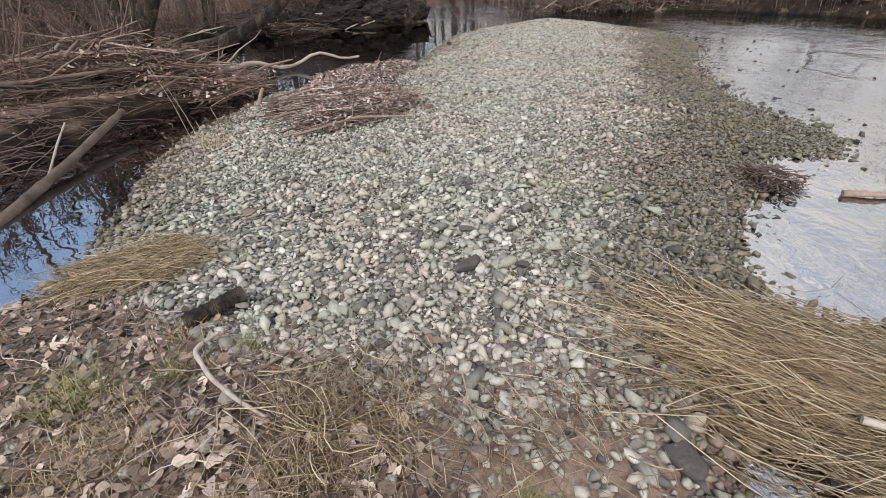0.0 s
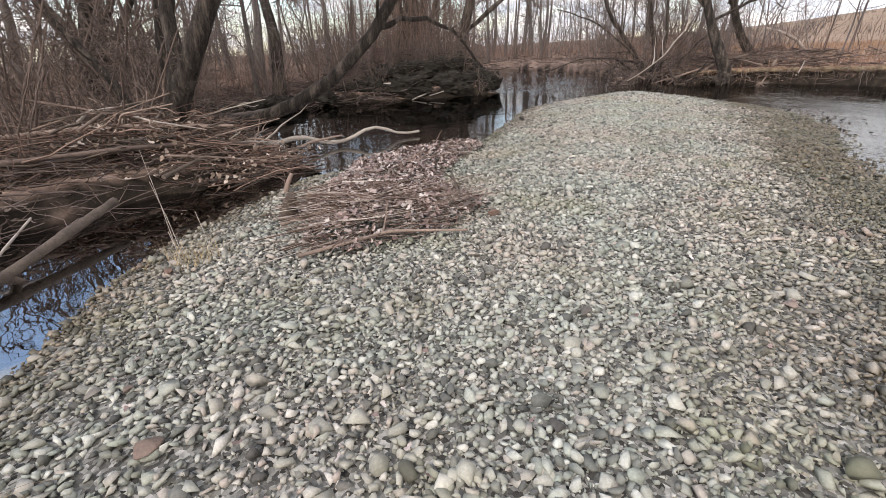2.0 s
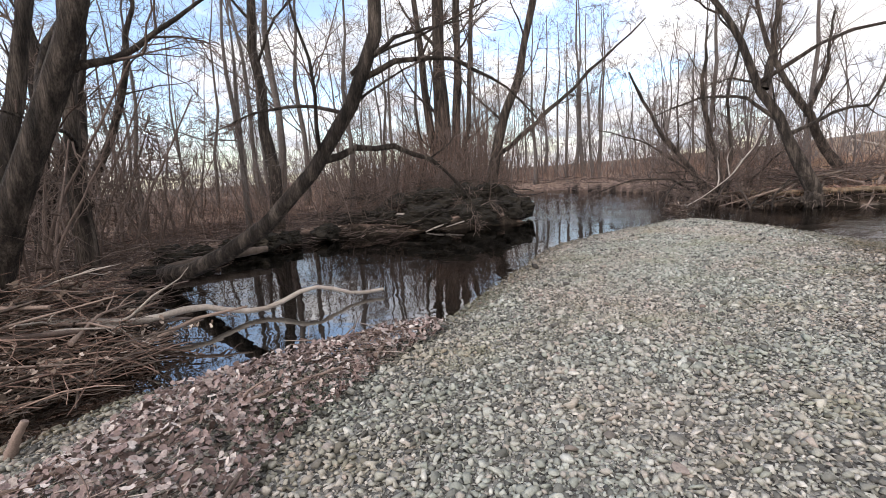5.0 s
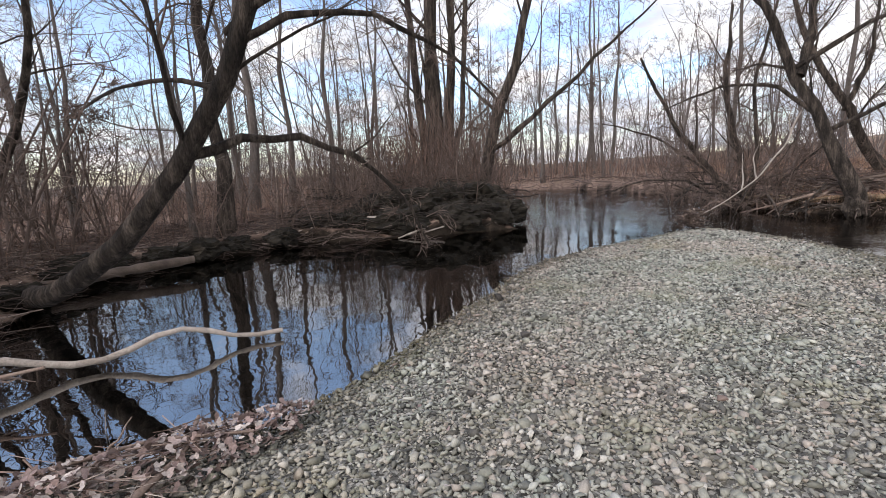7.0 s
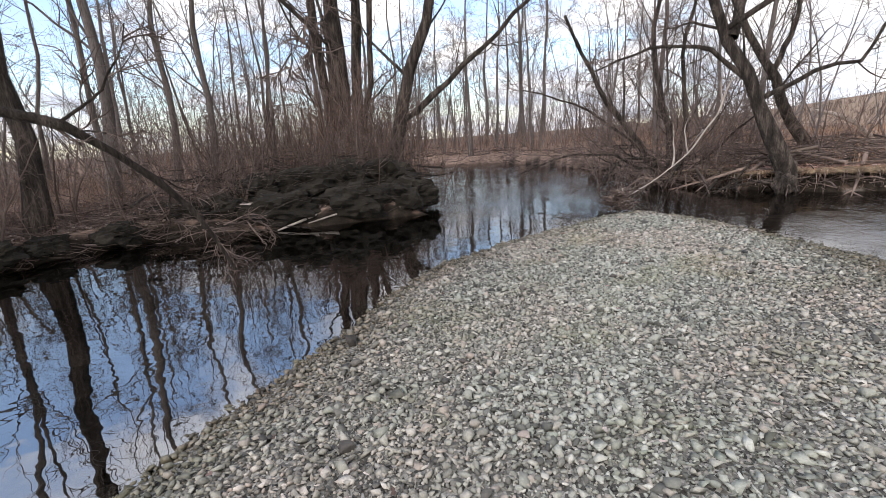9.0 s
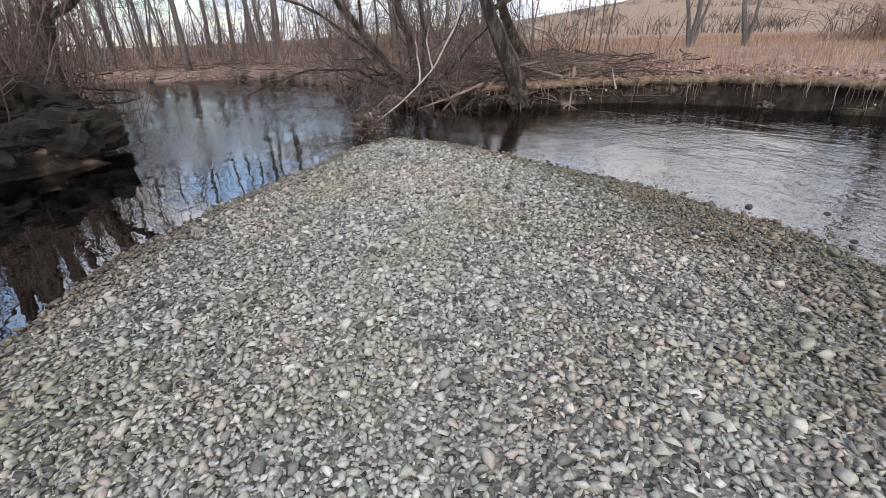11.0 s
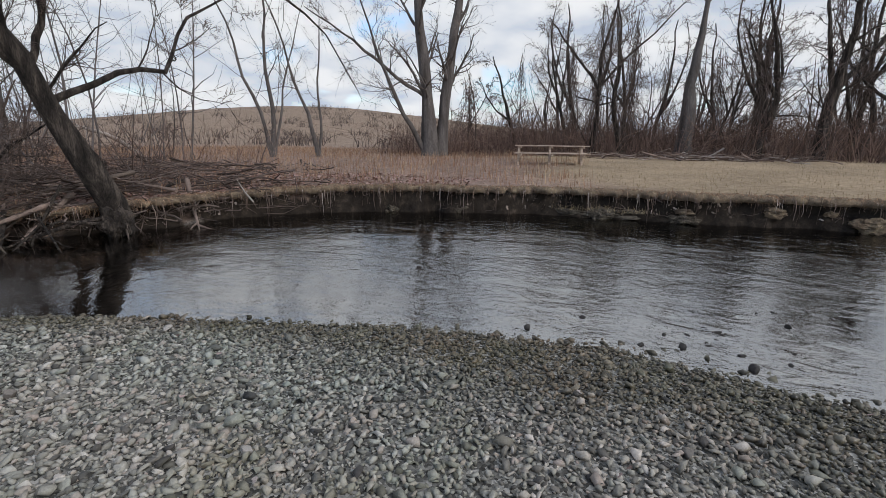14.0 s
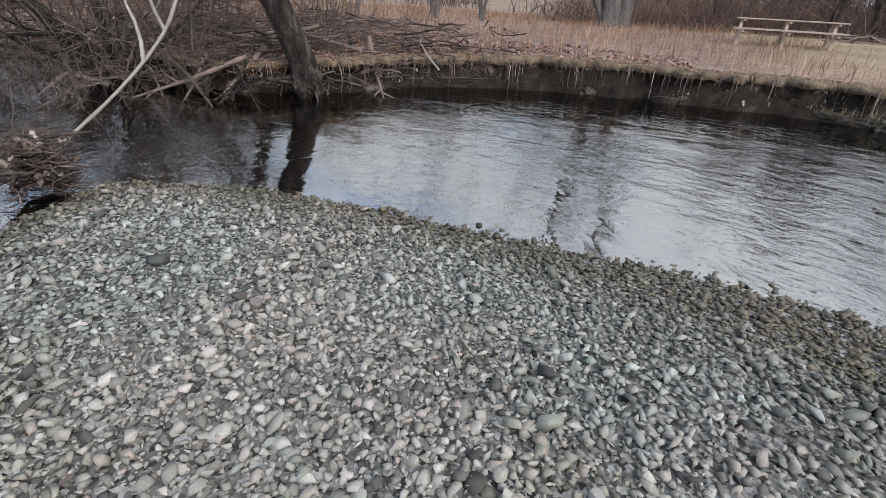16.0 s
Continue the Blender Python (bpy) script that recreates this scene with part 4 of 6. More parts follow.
def leaves(name, rng, x, y, z, lo, hi, mat, label, tilt=0.35):
    s = rng.uniform(lo, hi, len(x))
    v, f = strewn(rng, LEAF, np.stack([x, y, z + 0.012], -1), np.stack([s * rng.uniform(0.8, 1.4, len(x)), s, s], -1), tilt)
    return stuff(name, v, f, mat, label, "leaves")
def tangle(rng, n, x0, x1, y0, y1, keep, low, high, l0, l1, r, ang, spread, k=6):
    """Loose sticks piled between the ground and a height that high(x, y) gives."""
    x, y, z = scatter(rng, n, x0, x1, y0, y1, keep)
    n = len(x)
    a, ln = np.radians(rng.normal(ang, spread, n)), rng.uniform(l0, l1, n)
    t = np.linspace(-0.5, 0.5, k)
    top = high(x, y)
    mid = np.maximum(z, WATER) + low + top * rng.random(n) ** 1.4
    tilt = rng.normal(0, 0.16, n)
    c1, c2 = rng.normal(0, 0.4, n), rng.normal(0, 0.16, n)
    px = x[:, None] + ln[:, None] * (np.cos(a)[:, None] * t - np.sin(a)[:, None] * c1[:, None] * t ** 2)
    py = y[:, None] + ln[:, None] * (np.sin(a)[:, None] * t + np.cos(a)[:, None] * c1[:, None] * t ** 2)
    pz = mid[:, None] + ln[:, None] * (tilt[:, None] * t + c2[:, None] * t ** 2)
    pz = np.maximum(pz, np.maximum(height(px, py), WATER - 0.05) + 0.004)
    p = np.stack([px, py, pz], -1) + rng.normal(0, 0.012, (n, k, 3))
    return tubes(p, (r * np.exp(rng.normal(0, 0.5, n)))[:, None] * np.linspace(1, 0.45, k), 3)


rng = np.random.default_rng(51)


def saplings(rng, x, y, z, h0, h1, r, arms=7):
    """Slender young trees with upswept side branches, as tubes."""
    n, k = len(x), 6
    h = rng.uniform(h0, h1, n)
    t = np.linspace(0, 1, k)
    lean = rng.normal(0, 0.19, (n, 2))
    bow = rng.normal(0, 0.12, (n, 2))
    stem = np.stack([x[:, None] + h[:, None] * (lean[:, :1] * t + bow[:, :1] * t * (1 - t) * 4), y[:, None] + h[:, None] * (lean[:, 1:] * t + bow[:, 1:] * t * (1 - t) * 4), z[:, None] - 0.1 + h[:, None] * t], -1)
    rad = r * h / h1 * np.exp(rng.normal(-0.1, 0.5, n))
    got = [tubes(stem, rad[:, None] * np.linspace(1, 0.2, k), 4)]
    for _ in range(arms):
        u = rng.uniform(0.25, 0.95, n)
        i = np.minimum((u * (k - 1)).astype(int), k - 2)
        w = (u * (k - 1) - i)[:, None]
        q = stem[np.arange(n), i] * (1 - w) + stem[np.arange(n), i + 1] * w
        a, up, ln = rng.uniform(0, 2 * np.pi, n), rng.uniform(0.1, 1.2, n), h * rng.uniform(0.12, 0.36, n) * (1.3 - u)
        s = np.linspace(0, 1, 4)
        d = np.stack([np.cos(a), np.sin(a), up], -1) / np.sqrt(1 + up ** 2)[:, None]
        arm = q[:, None] + d[:, None] * (ln[:, None] * s)[..., None] + rng.normal(0, 0.09, (n, 4, 3)) * (ln[:, None] * s)[..., None]
        got.append(tubes(arm, (rad * 0.48 * (1.2 - u))[:, None] * np.linspace(1, 0.3, 4), 3))
    return joined(got)


x, y, z = scatter(rng, 1500, -48, 18, 16, 64, lambda x, y, z, db, dl, dr: (np.maximum(dl, dr) > 2.0) & (y > 27 - 0.5 * np.abs(np.minimum(x + 4, 0))))
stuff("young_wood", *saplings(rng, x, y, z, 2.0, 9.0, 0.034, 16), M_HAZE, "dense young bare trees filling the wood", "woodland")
x, y, z = scatter(rng, 420, 35, 60, -16, 28, lambda x, y, z, db, dl, dr: dr > 2)
stuff("young_wood", *saplings(rng, x, y, z, 1.5, 7.0, 0.042, 13), M_TWIG, "dense young bare trees behind the meadow", "woodland")
# vines that climb the trees behind the meadow and hang off them
vines = []
for x, y, z, s in [(w[0], w[1], w[2], w[3]) for w in WOODS if w[0] > 34] + [(x, y, float(height(x, y)), h / 9) for x, y, h, *_ in DRAPED]:
    n = int(rng.integers(10, 150) * (rng.random() < 0.6)) + 6 + 90 * ((x, y) in [q[:2] for q in DRAPED])
    a, low, ln = rng.uniform(0, 2 * np.pi, n), 6.5 * s * rng.uniform(0, 1, n) ** 1.3, rng.uniform(0.7, 2.4, n)
    t = np.linspace(0, 1, 5)
    far = (np.abs(rng.normal(0, 0.55, n)) + 0.1) * (1.2 - 0.09 * low)
    wide = far[:, None] * (1 - 0.5 * t) + rng.normal(0, 0.08, (n, 5))
    turn = a[:, None] + rng.normal(0, 0.25, (n, 5)).cumsum(1)
    p = np.stack([x + np.cos(turn) * wide, y + np.sin(turn) * wide, z + low[:, None] + ln[:, None] * t], -1)
    vines.append(tubes(p, np.full((n, 5), 0.014) * rng.uniform(0.5, 1.5, n)[:, None], 3))
stuff("vines", *joined(vines), M_TWIG, "tangled bare vines climbing the trees behind the meadow", "vines")
# thicket along the edge of the wood, behind both banks
x, y, z = scatter(rng, 16000, -45, 16, 20, 60, lambda x, y, z, db, dl, dr: (np.maximum(dl, dr) > 1.2) & (y > 24 - 0.3 * x * (x < 0)) & (wave(x, y, 0.5, 3.0) + 0.6 * wave(x, y, 1.7) > -0.45))
stuff("thicket", *stalks(rng, x, y, z, 0.4, 2.3, 0.6, 0.009, 3), M_RED_TWIG, "reddish brown bare thicket along the wood's edge", "thicket")
x, y, z = scatter(rng, 14000, -24, -3.5, 3, 26, lambda x, y, z, db, dl, dr: (dl > 0.5) & (wave(x, y, 0.9, 3.0) + 0.6 * wave(x, y, 2.3) > -0.3))
stuff("undergrowth", *stalks(rng, x, y, z, 0.15, 0.95, 0.9, 0.0055, 3), M_RED_TWIG, "bare brown undergrowth stems on the bank", "undergrowth")
x, y, z = scatter(rng, 1200, -16, -3.6, 6, 26, lambda x, y, z, db, dl, dr: (dl > 0.4) & (wave(x, y, 1.3, 1.0) > -0.35))
stuff("undergrowth", *saplings(rng, x, y, z, 0.5, 2.2, 0.011, 8), M_TWIG, "dark bare saplings and briars on the bank", "undergrowth")
x, y, z = scatter(rng, 20000, 32, 58, -16, 32, lambda x, y, z, db, dl, dr: (dr > 1) & (wave(x, y, 0.35, 3.0) > -0.5))
stuff("thicket", *stalks(rng, x, y, z, 0.4, 3.6, 0.85, 0.014, 3), M_RED_TWIG, "dark bare thicket behind the meadow", "thicket")
# vines and shoots crowding the clump of trunks
x, y = -4.4 + rng.normal(0, 1.3, 1500), 24.4 + rng.normal(0, 1.0, 1500)
stuff("undergrowth", *stalks(rng, x, y, height(x, y), 0.8, 4.2, 0.35, 0.008, 4), M_RED_TWIG, "reddish shoots and vines crowding the trunk clump", "undergrowth")
# tall scrub that closes the view between the trunks
ang, dist = rng.uniform(radians(62), radians(200), 2400), rng.uniform(58, 95, 2400)
x, y = 2 + dist * np.cos(ang), 12 + dist * np.sin(ang)
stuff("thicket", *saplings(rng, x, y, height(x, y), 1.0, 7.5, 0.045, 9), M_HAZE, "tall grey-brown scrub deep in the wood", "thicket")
# dry weeds on the outer bank
x, y, z = scatter(rng, 42000, 7, 50, 14, 60, lambda x, y, z, db, dl, dr: (dr > 0.6) & (y - 0.35 * (x - 12) > 12.5 + 1.5 * wave(x, y, 0.7)) & (wave(x, y, 1.3, 2.0) > -0.55))
stuff("dry_weeds", *blades(rng, x, y, z, 0.12, 0.5, 0.5, 0.016, 3), M_FIELD, "rust-brown dry weeds covering the meadow edge", "weeds")
x, y, z = scatter(rng, 30000, 12, 40, -8, 24, lambda x, y, z, db, dl, dr: (dr > 0.25) & (y - 0.35 * (x - 12) < 14.0 + 1.5 * wave(x, y, 0.7)))
stuff("meadow_grass", *blades(rng, x, y, z, 0.03, 0.10, 0.9, 0.016, 3), M_LAWNBLADE, "short pale winter grass on the meadow", "grass")
# grass and roots hanging over the cut bank
x, y, z = scatter(rng, 22000, 7, 17, -10, 23, lambda x, y, z, db, dl, dr: (dr > 0.2) & (dr < 0.5) & (wave(x, y, 2.0, 1.0) > -0.4))
stuff("bank_grass", *blades(rng, x, y, z, 0.06, 0.22, 1.4, 0.010, 4), M_FIELD, "dry grass hanging over the cut bank", "grass")
# turf lip that overhangs the cut bank
edge = resample([(x, y, 0) for x, y in RIGHT[6:17]], 420)[:, :2]
along_e = np.gradient(edge, axis=0)
along_e /= np.linalg.norm(along_e, axis=1, keepdims=True)
out_e = np.stack([along_e[:, 1], -along_e[:, 0]], -1)
out_e *= np.where(inside(*(edge + 0.3 * out_e).T, RIGHT) > 0, -1, 1)[:, None]
offs = np.linspace(-1.0, 0.8, 73)
px, py = edge[:, None, 0] + out_e[:, None, 0] * offs, edge[:, None, 1] + out_e[:, None, 1] * offs
deff = land(px, py)[3]
brink = offs[np.argmin(np.abs(deff - 0.16), axis=1)]
steep_e = step(edge[:, 1], 22.5, 20.0)
top_z = height(edge[:, 0] - out_e[:, 0] * (0.45 - brink), edge[:, 1] - out_e[:, 1] * (0.45 - brink))
jag = 0.07 * rng.normal(0, 1, len(edge)) + 0.10 * wave(edge[:, 0], edge[:, 1], 5.0, 2.0)
rows = []
for o, dz in ((-0.50, 0.0), (-0.15, 0.035), (0.10, 0.015), (0.17, -0.04), (0.12, -0.10), (-0.10, -0.14)):
    far_out = brink + o + (jag if o > 0 else 0) + 0.02 * rng.normal(0, 1, len(edge))
    rows.append(np.c_[edge + out_e * far_out[:, None], top_z + dz * (0.4 + 0.6 * steep_e) + 0.014 * rng.normal(0, 1, len(edge)) - 0.05 * (1 - steep_e)])
lip = np.stack(rows, 1)
k = np.arange(len(edge) - 1)[:, None] * 6 + np.arange(5)[None]
tagged(new("bank_turf", mesh_np("bank_turf", lip, np.stack([k, k + 1, k + 7, k + 6], -1).reshape(-1, 4), M_SOD)), "matted turf lip overhanging the cut bank", "turf", kind="structure")
n = 1100
pick = rng.integers(0, len(edge), n)
tip = lip[pick, 3] + np.c_[along_e[pick] * rng.normal(0, 0.06, n)[:, None], rng.uniform(-0.02, 0.04, n)]
drop = np.minimum(rng.exponential(0.17, n) + 0.05, tip[:, 2] - WATER)
t = np.linspace(0, 1, 5)
rp = tip[:, None] + np.concatenate([out_e[pick][:, None] * (rng.uniform(0.0, 0.08, n)[:, None] * np.sin(t * 3))[..., None], (-drop[:, None] * t)[..., None]], -1) + rng.normal(0, 0.008, (n, 5, 3))
stuff("hanging_roots", *tubes(rp, np.exp(rng.normal(-5.4, 0.4, n))[:, None] * np.linspace(1, 0.4, 5), 3), M_DRIFT, "bare roots and stems hanging down the cut bank", "roots")
n = 5000
pick = rng.integers(0, len(edge), n)
root = lip[pick, 2] + np.c_[along_e[pick] * rng.normal(0, 0.06, n)[:, None], np.zeros(n)]
w = rng.random(n)[:, None]
root = root * w + lip[pick, 1] * (1 - w)
fall = rng.uniform(0.06, 0.22, n)
t = np.linspace(0, 1, 4)
gp = root[:, None] + np.concatenate([out_e[pick][:, None] * (fall * 0.6)[:, None, None] * t[:, None] + along_e[pick][:, None] * (rng.normal(0, 0.05, n))[:, None, None] * t[:, None], (0.10 * t - fall[:, None] * 1.3 * t ** 2.2)[..., None]], -1)
stuff("bank_grass", *ribbons(gp, np.full((n, 1), 0.009) * np.linspace(1, 0.2, 4), np.c_[along_e[pick], np.zeros(n)]), M_FIELD, "dry grass drooping over the turf lip", "grass")
# sticks, roots and leaves caught on the cut face
v, f = tangle(rng, 3000, 6.5, 16, -4, 23, lambda x, y, z, db, dl, dr: (dr > -0.06) & (dr < 0.35), 0.005, lambda x, y: np.full(x.shape, 0.05), 0.1, 0.55, 0.0055, 60, 80, 5)
stuff("hanging_roots", v, f, M_TWIG, "dark roots and stems matted on the cut bank", "roots")
x, y, z = scatter(rng, 30000, 6.5, 16, -4, 23, lambda x, y, z, db, dl, dr: (dr > 0.0) & (dr < 0.3) & (wave(x, y, 3.3, 2.0) > 0.1))
leaves("bank_leaves", rng, x[:2600], y[:2600], z[:2600], 0.05, 0.12, M_LITTER, "brown leaves and clods caught on the cut bank", 0.8)
# leaf litter on the banks
x, y, z = scatter(rng, 16000, -10, -0.4, 3, 24, lambda x, y, z, db, dl, dr: dl > 0.15)
leaves("bank_leaves", rng, x, y, z, 0.05, 0.11, M_LITTER, "brown fallen leaves covering the bank")
x, y, z = scatter(rng, 9000, 5, 15, 17, 28, lambda x, y, z, db, dl, dr: dr > 0.2)
leaves("bank_leaves", rng, x, y, z, 0.06, 0.12, M_LEAF, "rusty fallen leaves on the outer bank")
# sticks over the banks
v, f = tangle(rng, 5200, -10, -3.3, 2.5, 20, lambda x, y, z, db, dl, dr: dl > -0.3, 0.01, lambda x, y: 0.18 + 0.1 * wave(x, y, 1.1) + 0.3 * np.exp(-(((x + 6.5) / 2.2) ** 2 + ((y - 9.5) / 3.0) ** 2)), 0.3, 1.3, 0.006, 20, 60)
stuff("fallen_sticks", v, f, M_TWIG, "tangled fallen sticks and brush on the bank", "sticks")
v, f = tangle(rng, 1500, 5.3, 12, 20, 27, lambda x, y, z, db, dl, dr: (dr > -0.2), 0.01, lambda x, y: 0.5 + 0.2 * wave(x, y, 1.3), 0.3, 1.3, 0.010, 0, 70)
stuff("fallen_sticks", v, f, M_TWIG, "tangled dead branches under the leaning trees", "sticks")
v, f = tangle(rng, 900, -6.0, -0.3, 16.4, 23, lambda x, y, z, db, dl, dr: (dl > -0.25), 0.05, lambda x, y: 0.9 + 0.3 * wave(x, y, 1.3), 0.3, 1.5, 0.008, 15, 95)
stuff("fallen_sticks", v, f, M_BARK, "dark tangled brush on the point of the bank", "sticks")
x, y, z = scatter(rng, 550, -9, -1.2, 19.5, 27, lambda x, y, z, db, dl, dr: dl > 0.6)
stuff("thicket", *saplings(rng, x, y, z, 0.8, 4.2, 0.016, 12), M_TWIG, "dense dark brush crowding the point of the bank", "thicket")


v, f = tangle(rng, 1500, -9, 7, 26, 46, lambda x, y, z, db, dl, dr: (dr > -0.3) & (dr < 3), 0.01, lambda x, y: 0.4 + 0.1 * wave(x, y, 1.3), 0.6, 2.2, 0.012, 0, 60)
stuff("fallen_sticks", v, f, M_TWIG, "dark fallen branches along the upstream bank", "sticks")


# ---- the brush jam by the backwater ----
def jam_height(x, y):
    return 0.45 * np.exp(-(((x + 4.2) / 1.5) ** 2 + ((y - 7.5) / 1.5) ** 2)) + 0.1


v, f = tangle(rng, 2600, -6.4, -2.1, 4.2, 9.4, lambda x, y, z, db, dl, dr: (db < -0.25) & (x < -2.45) & (y > 7.05 - step(x, -3.8, -4.6)) & (y + 0.5 * (x + 3) < 8.5), 0.02, jam_height, 0.3, 1.3, 0.0065, 20, 62)
tagged(stuff("brush_pile", v, f, M_RED_TWIG, "tangled brown driftwood brush piled against the bank", "brush pile"))
v, f = tangle(rng, 1500, -6.4, -2.2, 4.2, 9.2, lambda x, y, z, db, dl, dr: (db < -0.25) & (x < -2.45) & (y > 7.0 - step(x, -3.8, -4.6)) & (y + 0.5 * (x + 3) < 8.6), 0.0, lambda x, y: 0.8 * jam_height(x, y), 0.4, 1.3, 0.010, 20, 55)
stuff("brush_pile", v, f, M_DARKWOOD, "dark wet sticks at the base of the brush pile", "brush pile")


def limb(name, pts, r0, r1, mat, label, category="branch", seed=0, side=0, sides=8, knots=0.25):
    """A loose log or branch, knotted along its length, with side shoots."""
    rg = np.random.default_rng(seed + 400)
    q = resample(pts, 22)
    for c in range(3):
        q[1:-1, c] = (q[:-2, c] + 2 * q[1:-1, c] + q[2:, c]) / 4
    origin = q[0].copy()
    rr = np.linspace(r0, r1, 22) * (1 + knots * 0.5 * rg.normal(0, 1, 22).clip(-1, 1))
    pieces = [tubes((q - origin)[None], rr[None], sides)]
    k = np.arange(sides)
    for end, flip in ((0, 1), (21, -1)):
        ring = pieces[0][0].reshape(22, sides, 3)[end]
        pieces.append((np.concatenate([ring, ring.mean(0, keepdims=True)]), np.stack([k, (k + 1) % sides, np.full(sides, sides), np.full(sides, sides)], -1)[:, ::flip]))
    me_v, me_f = joined(pieces[:1])
    ob = new(name, mesh_np(name, me_v, me_f, mat))
    ob.location = origin
    tagged(ob, label, category)
    for end in (0, 21):
        ring = pieces[0][0].reshape(22, sides, 3)[end]
        cap = mesh_np("cut_end", np.concatenate([ring, ring.mean(0, keepdims=True)]), np.stack([k, (k + 1) % sides, np.full(sides, sides)], -1), mat)
        part("broken_end", cap, ob)
    for _ in range(side):
        p, d = along(q - origin, rg.uniform(0.25, 0.95))
        ln = rg.uniform(0.25, 0.6) * np.linalg.norm(q[-1] - q[0]) * 0.5
        s = bent(rg, p, fork(rg, d, 40), ln, 7, 0.2, 0.03)
        part("side_shoot", mesh_np("side_shoot", *tubes(s[None], np.linspace(max(r1, r0 * 0.4), 0.003, 7)[None], 5), mat), ob)
    return ob


limb("driftwood_branch", [(-4.3, 7.2, 0.42), (-3.7, 8.0, 0.32), (-3.25, 8.75, 0.06), (-2.9, 9.3, 0.14), (-2.65, 9.5, -0.05), (-2.3, 9.9, -0.06), (-2.1, 10.05, 0.14), (-1.85, 10.35, 0.12), (-1.65, 10.5, -0.07), (-1.3, 10.8, -0.05)], 0.05, 0.022, M_PALE, "long wavy pale branch reaching over the backwater", seed=1, side=2)
limb("log", [(-5.8, 5.2, 0.36), (-4.6, 6.0, 0.42), (-3.7, 6.9, 0.42), (-3.0, 8.0, 0.25)], 0.035, 0.022, M_TWIG, "weathered grey log lying across the brush pile", "log", 2, 1)
limb("log", [(-6.2, 6.4, 0.5), (-4.6, 7.2, 0.6), (-3.2, 7.9, 0.5)], 0.04, 0.02, M_DRIFT, "weathered grey branch lying on the brush pile", "log", 3, 2)
limb("log", [(-2.65, 3.0, -0.14), (-2.95, 4.4, -0.04), (-3.25, 5.8, 0.1)], 0.045, 0.04, M_DARKWOOD, "dark wet log sloping into the backwater", "log", 4, 1)
limb("branch", [(-3.05, 4.25, -0.1), (-3.25, 4.7, 0.04), (-3.45, 5.15, 0.15)], 0.012, 0.008, M_PALE, "pale bare stick leaning on the dark log", "branch", 5)
limb("log", [(-4.6, 8.9, -0.1), (-3.9, 9.2, -0.14), (-3.2, 9.6, -0.2)], 0.09, 0.07, M_DARKWOOD, "dark waterlogged log lying in the backwater", "log", 6)
limb("branch", [(-3.0, 8.5, -0.1), (-2.6, 8.9, 0.1), (-2.2, 9.2, 0.15)], 0.025, 0.012, M_DRIFT, "grey branch sticking out of the backwater", "branch", 7, 2)
limb("log", [(-6.2, 11.0, 0.02), (-5.8, 12.2, 0.08), (-5.1, 13.3, 0.12)], 0.09, 0.07, M_DARKWOOD, "dark log lying along the edge of the bank", "log", 8)
limb("log", [(-6.0, 17.4, 0.3), (-4.9, 17.6, 0.33), (-3.7, 17.7, 0.34)], 0.07, 0.06, M_PALE, "pale barkless log lying on the bank", "log", 9)
limb("branch", [(-1.0, 19.0, 0.32), (-1.6, 18.6, 0.22), (-2.3, 18.0, 0.12), (-2.9, 17.2, -0.1)], 0.035, 0.02, M_PALE, "pale curved branch hanging off the point", "branch", 10, 1)
limb("branch", [(-0.9, 19.2, 0.35), (-1.3, 18.6, 0.12), (-1.9, 18.1, 0.1), (-2.4, 17.5, -0.02)], 0.028, 0.014, M_PALE, "pale forked branch hanging over the water", "branch", 11, 1)
limb("log", [(6.6, 24.4, 0.38), (8.2, 24.6, 0.44), (10.6, 24.7, 0.52)], 0.1, 0.08, M_DRIFT, "fallen grey log lying along the outer bank", "log", 12)
limb("log", [(8.6, 22.6, 0.25), (9.8, 22.3, 0.38), (11.2, 22.0, 0.5)], 0.07, 0.05, M_DRIFT, "fallen branch on the outer bank", "log", 13, 1)
limb("branch", [(15.0, 30.9, 0.55), (14.3, 30.8, 1.2), (13.5, 30.7, 1.6), (12.6, 30.7, 1.85)], 0.1, 0.05, M_PALE, "pale dead branch leaning above the dry weeds", "branch", 14)
limb("branch", [(3.65, 18.77, 0.1), (4.4, 19.4, 0.4), (4.75, 19.5, 0.66), (5.25, 20.0, 0.95), (5.6, 20.3, 1.4), (6.0, 20.8, 1.7), (6.2, 21.1, 2.2), (6.5, 21.6, 2.5)], 0.012, 0.022, M_PALE, "long grey willow branch drooping to the water", "branch", 15, 4)
limb("branch", [(9.4, 19.9, 0.3), (9.7, 20.4, 0.42), (10.0, 20.9, 0.62)], 0.02, 0.012, M_PALE, "pale stick lying on the bank's edge", "branch", 16, 1)
limb("log", [(3.6, 3.5, -0.1), (3.75, 3.46, -0.09), (3.93, 3.42, -0.1)], 0.026, 0.022, M_DRIFT, "short tan log lying in the shallows", "log", 17)
limb("stick", [(-0.33, 1.82, 0.065), (-0.38, 1.7, 0.07), (-0.24, 1.55, 0.065), (-0.1, 1.45, 0.06), (0.04, 1.37, 0.05)], 0.011, 0.008, M_PALE, "curved pale stick lying on the leaves", "stick", 18)
limb("log", [(-0.55, 1.93, 0.03), (-0.45, 2.02, 0.045), (-0.34, 2.13, 0.05)], 0.04, 0.045, M_BARK, "short dark log on the gravel", "log", 19)
limb("stump", [(-1.5, 5.86, -0.1), (-1.45, 5.84, 0.07), (-1.38, 5.8, 0.2)], 0.1, 0.045, M_DARKWOOD, "small dark rotten stump beside the debris", "stump", 20)
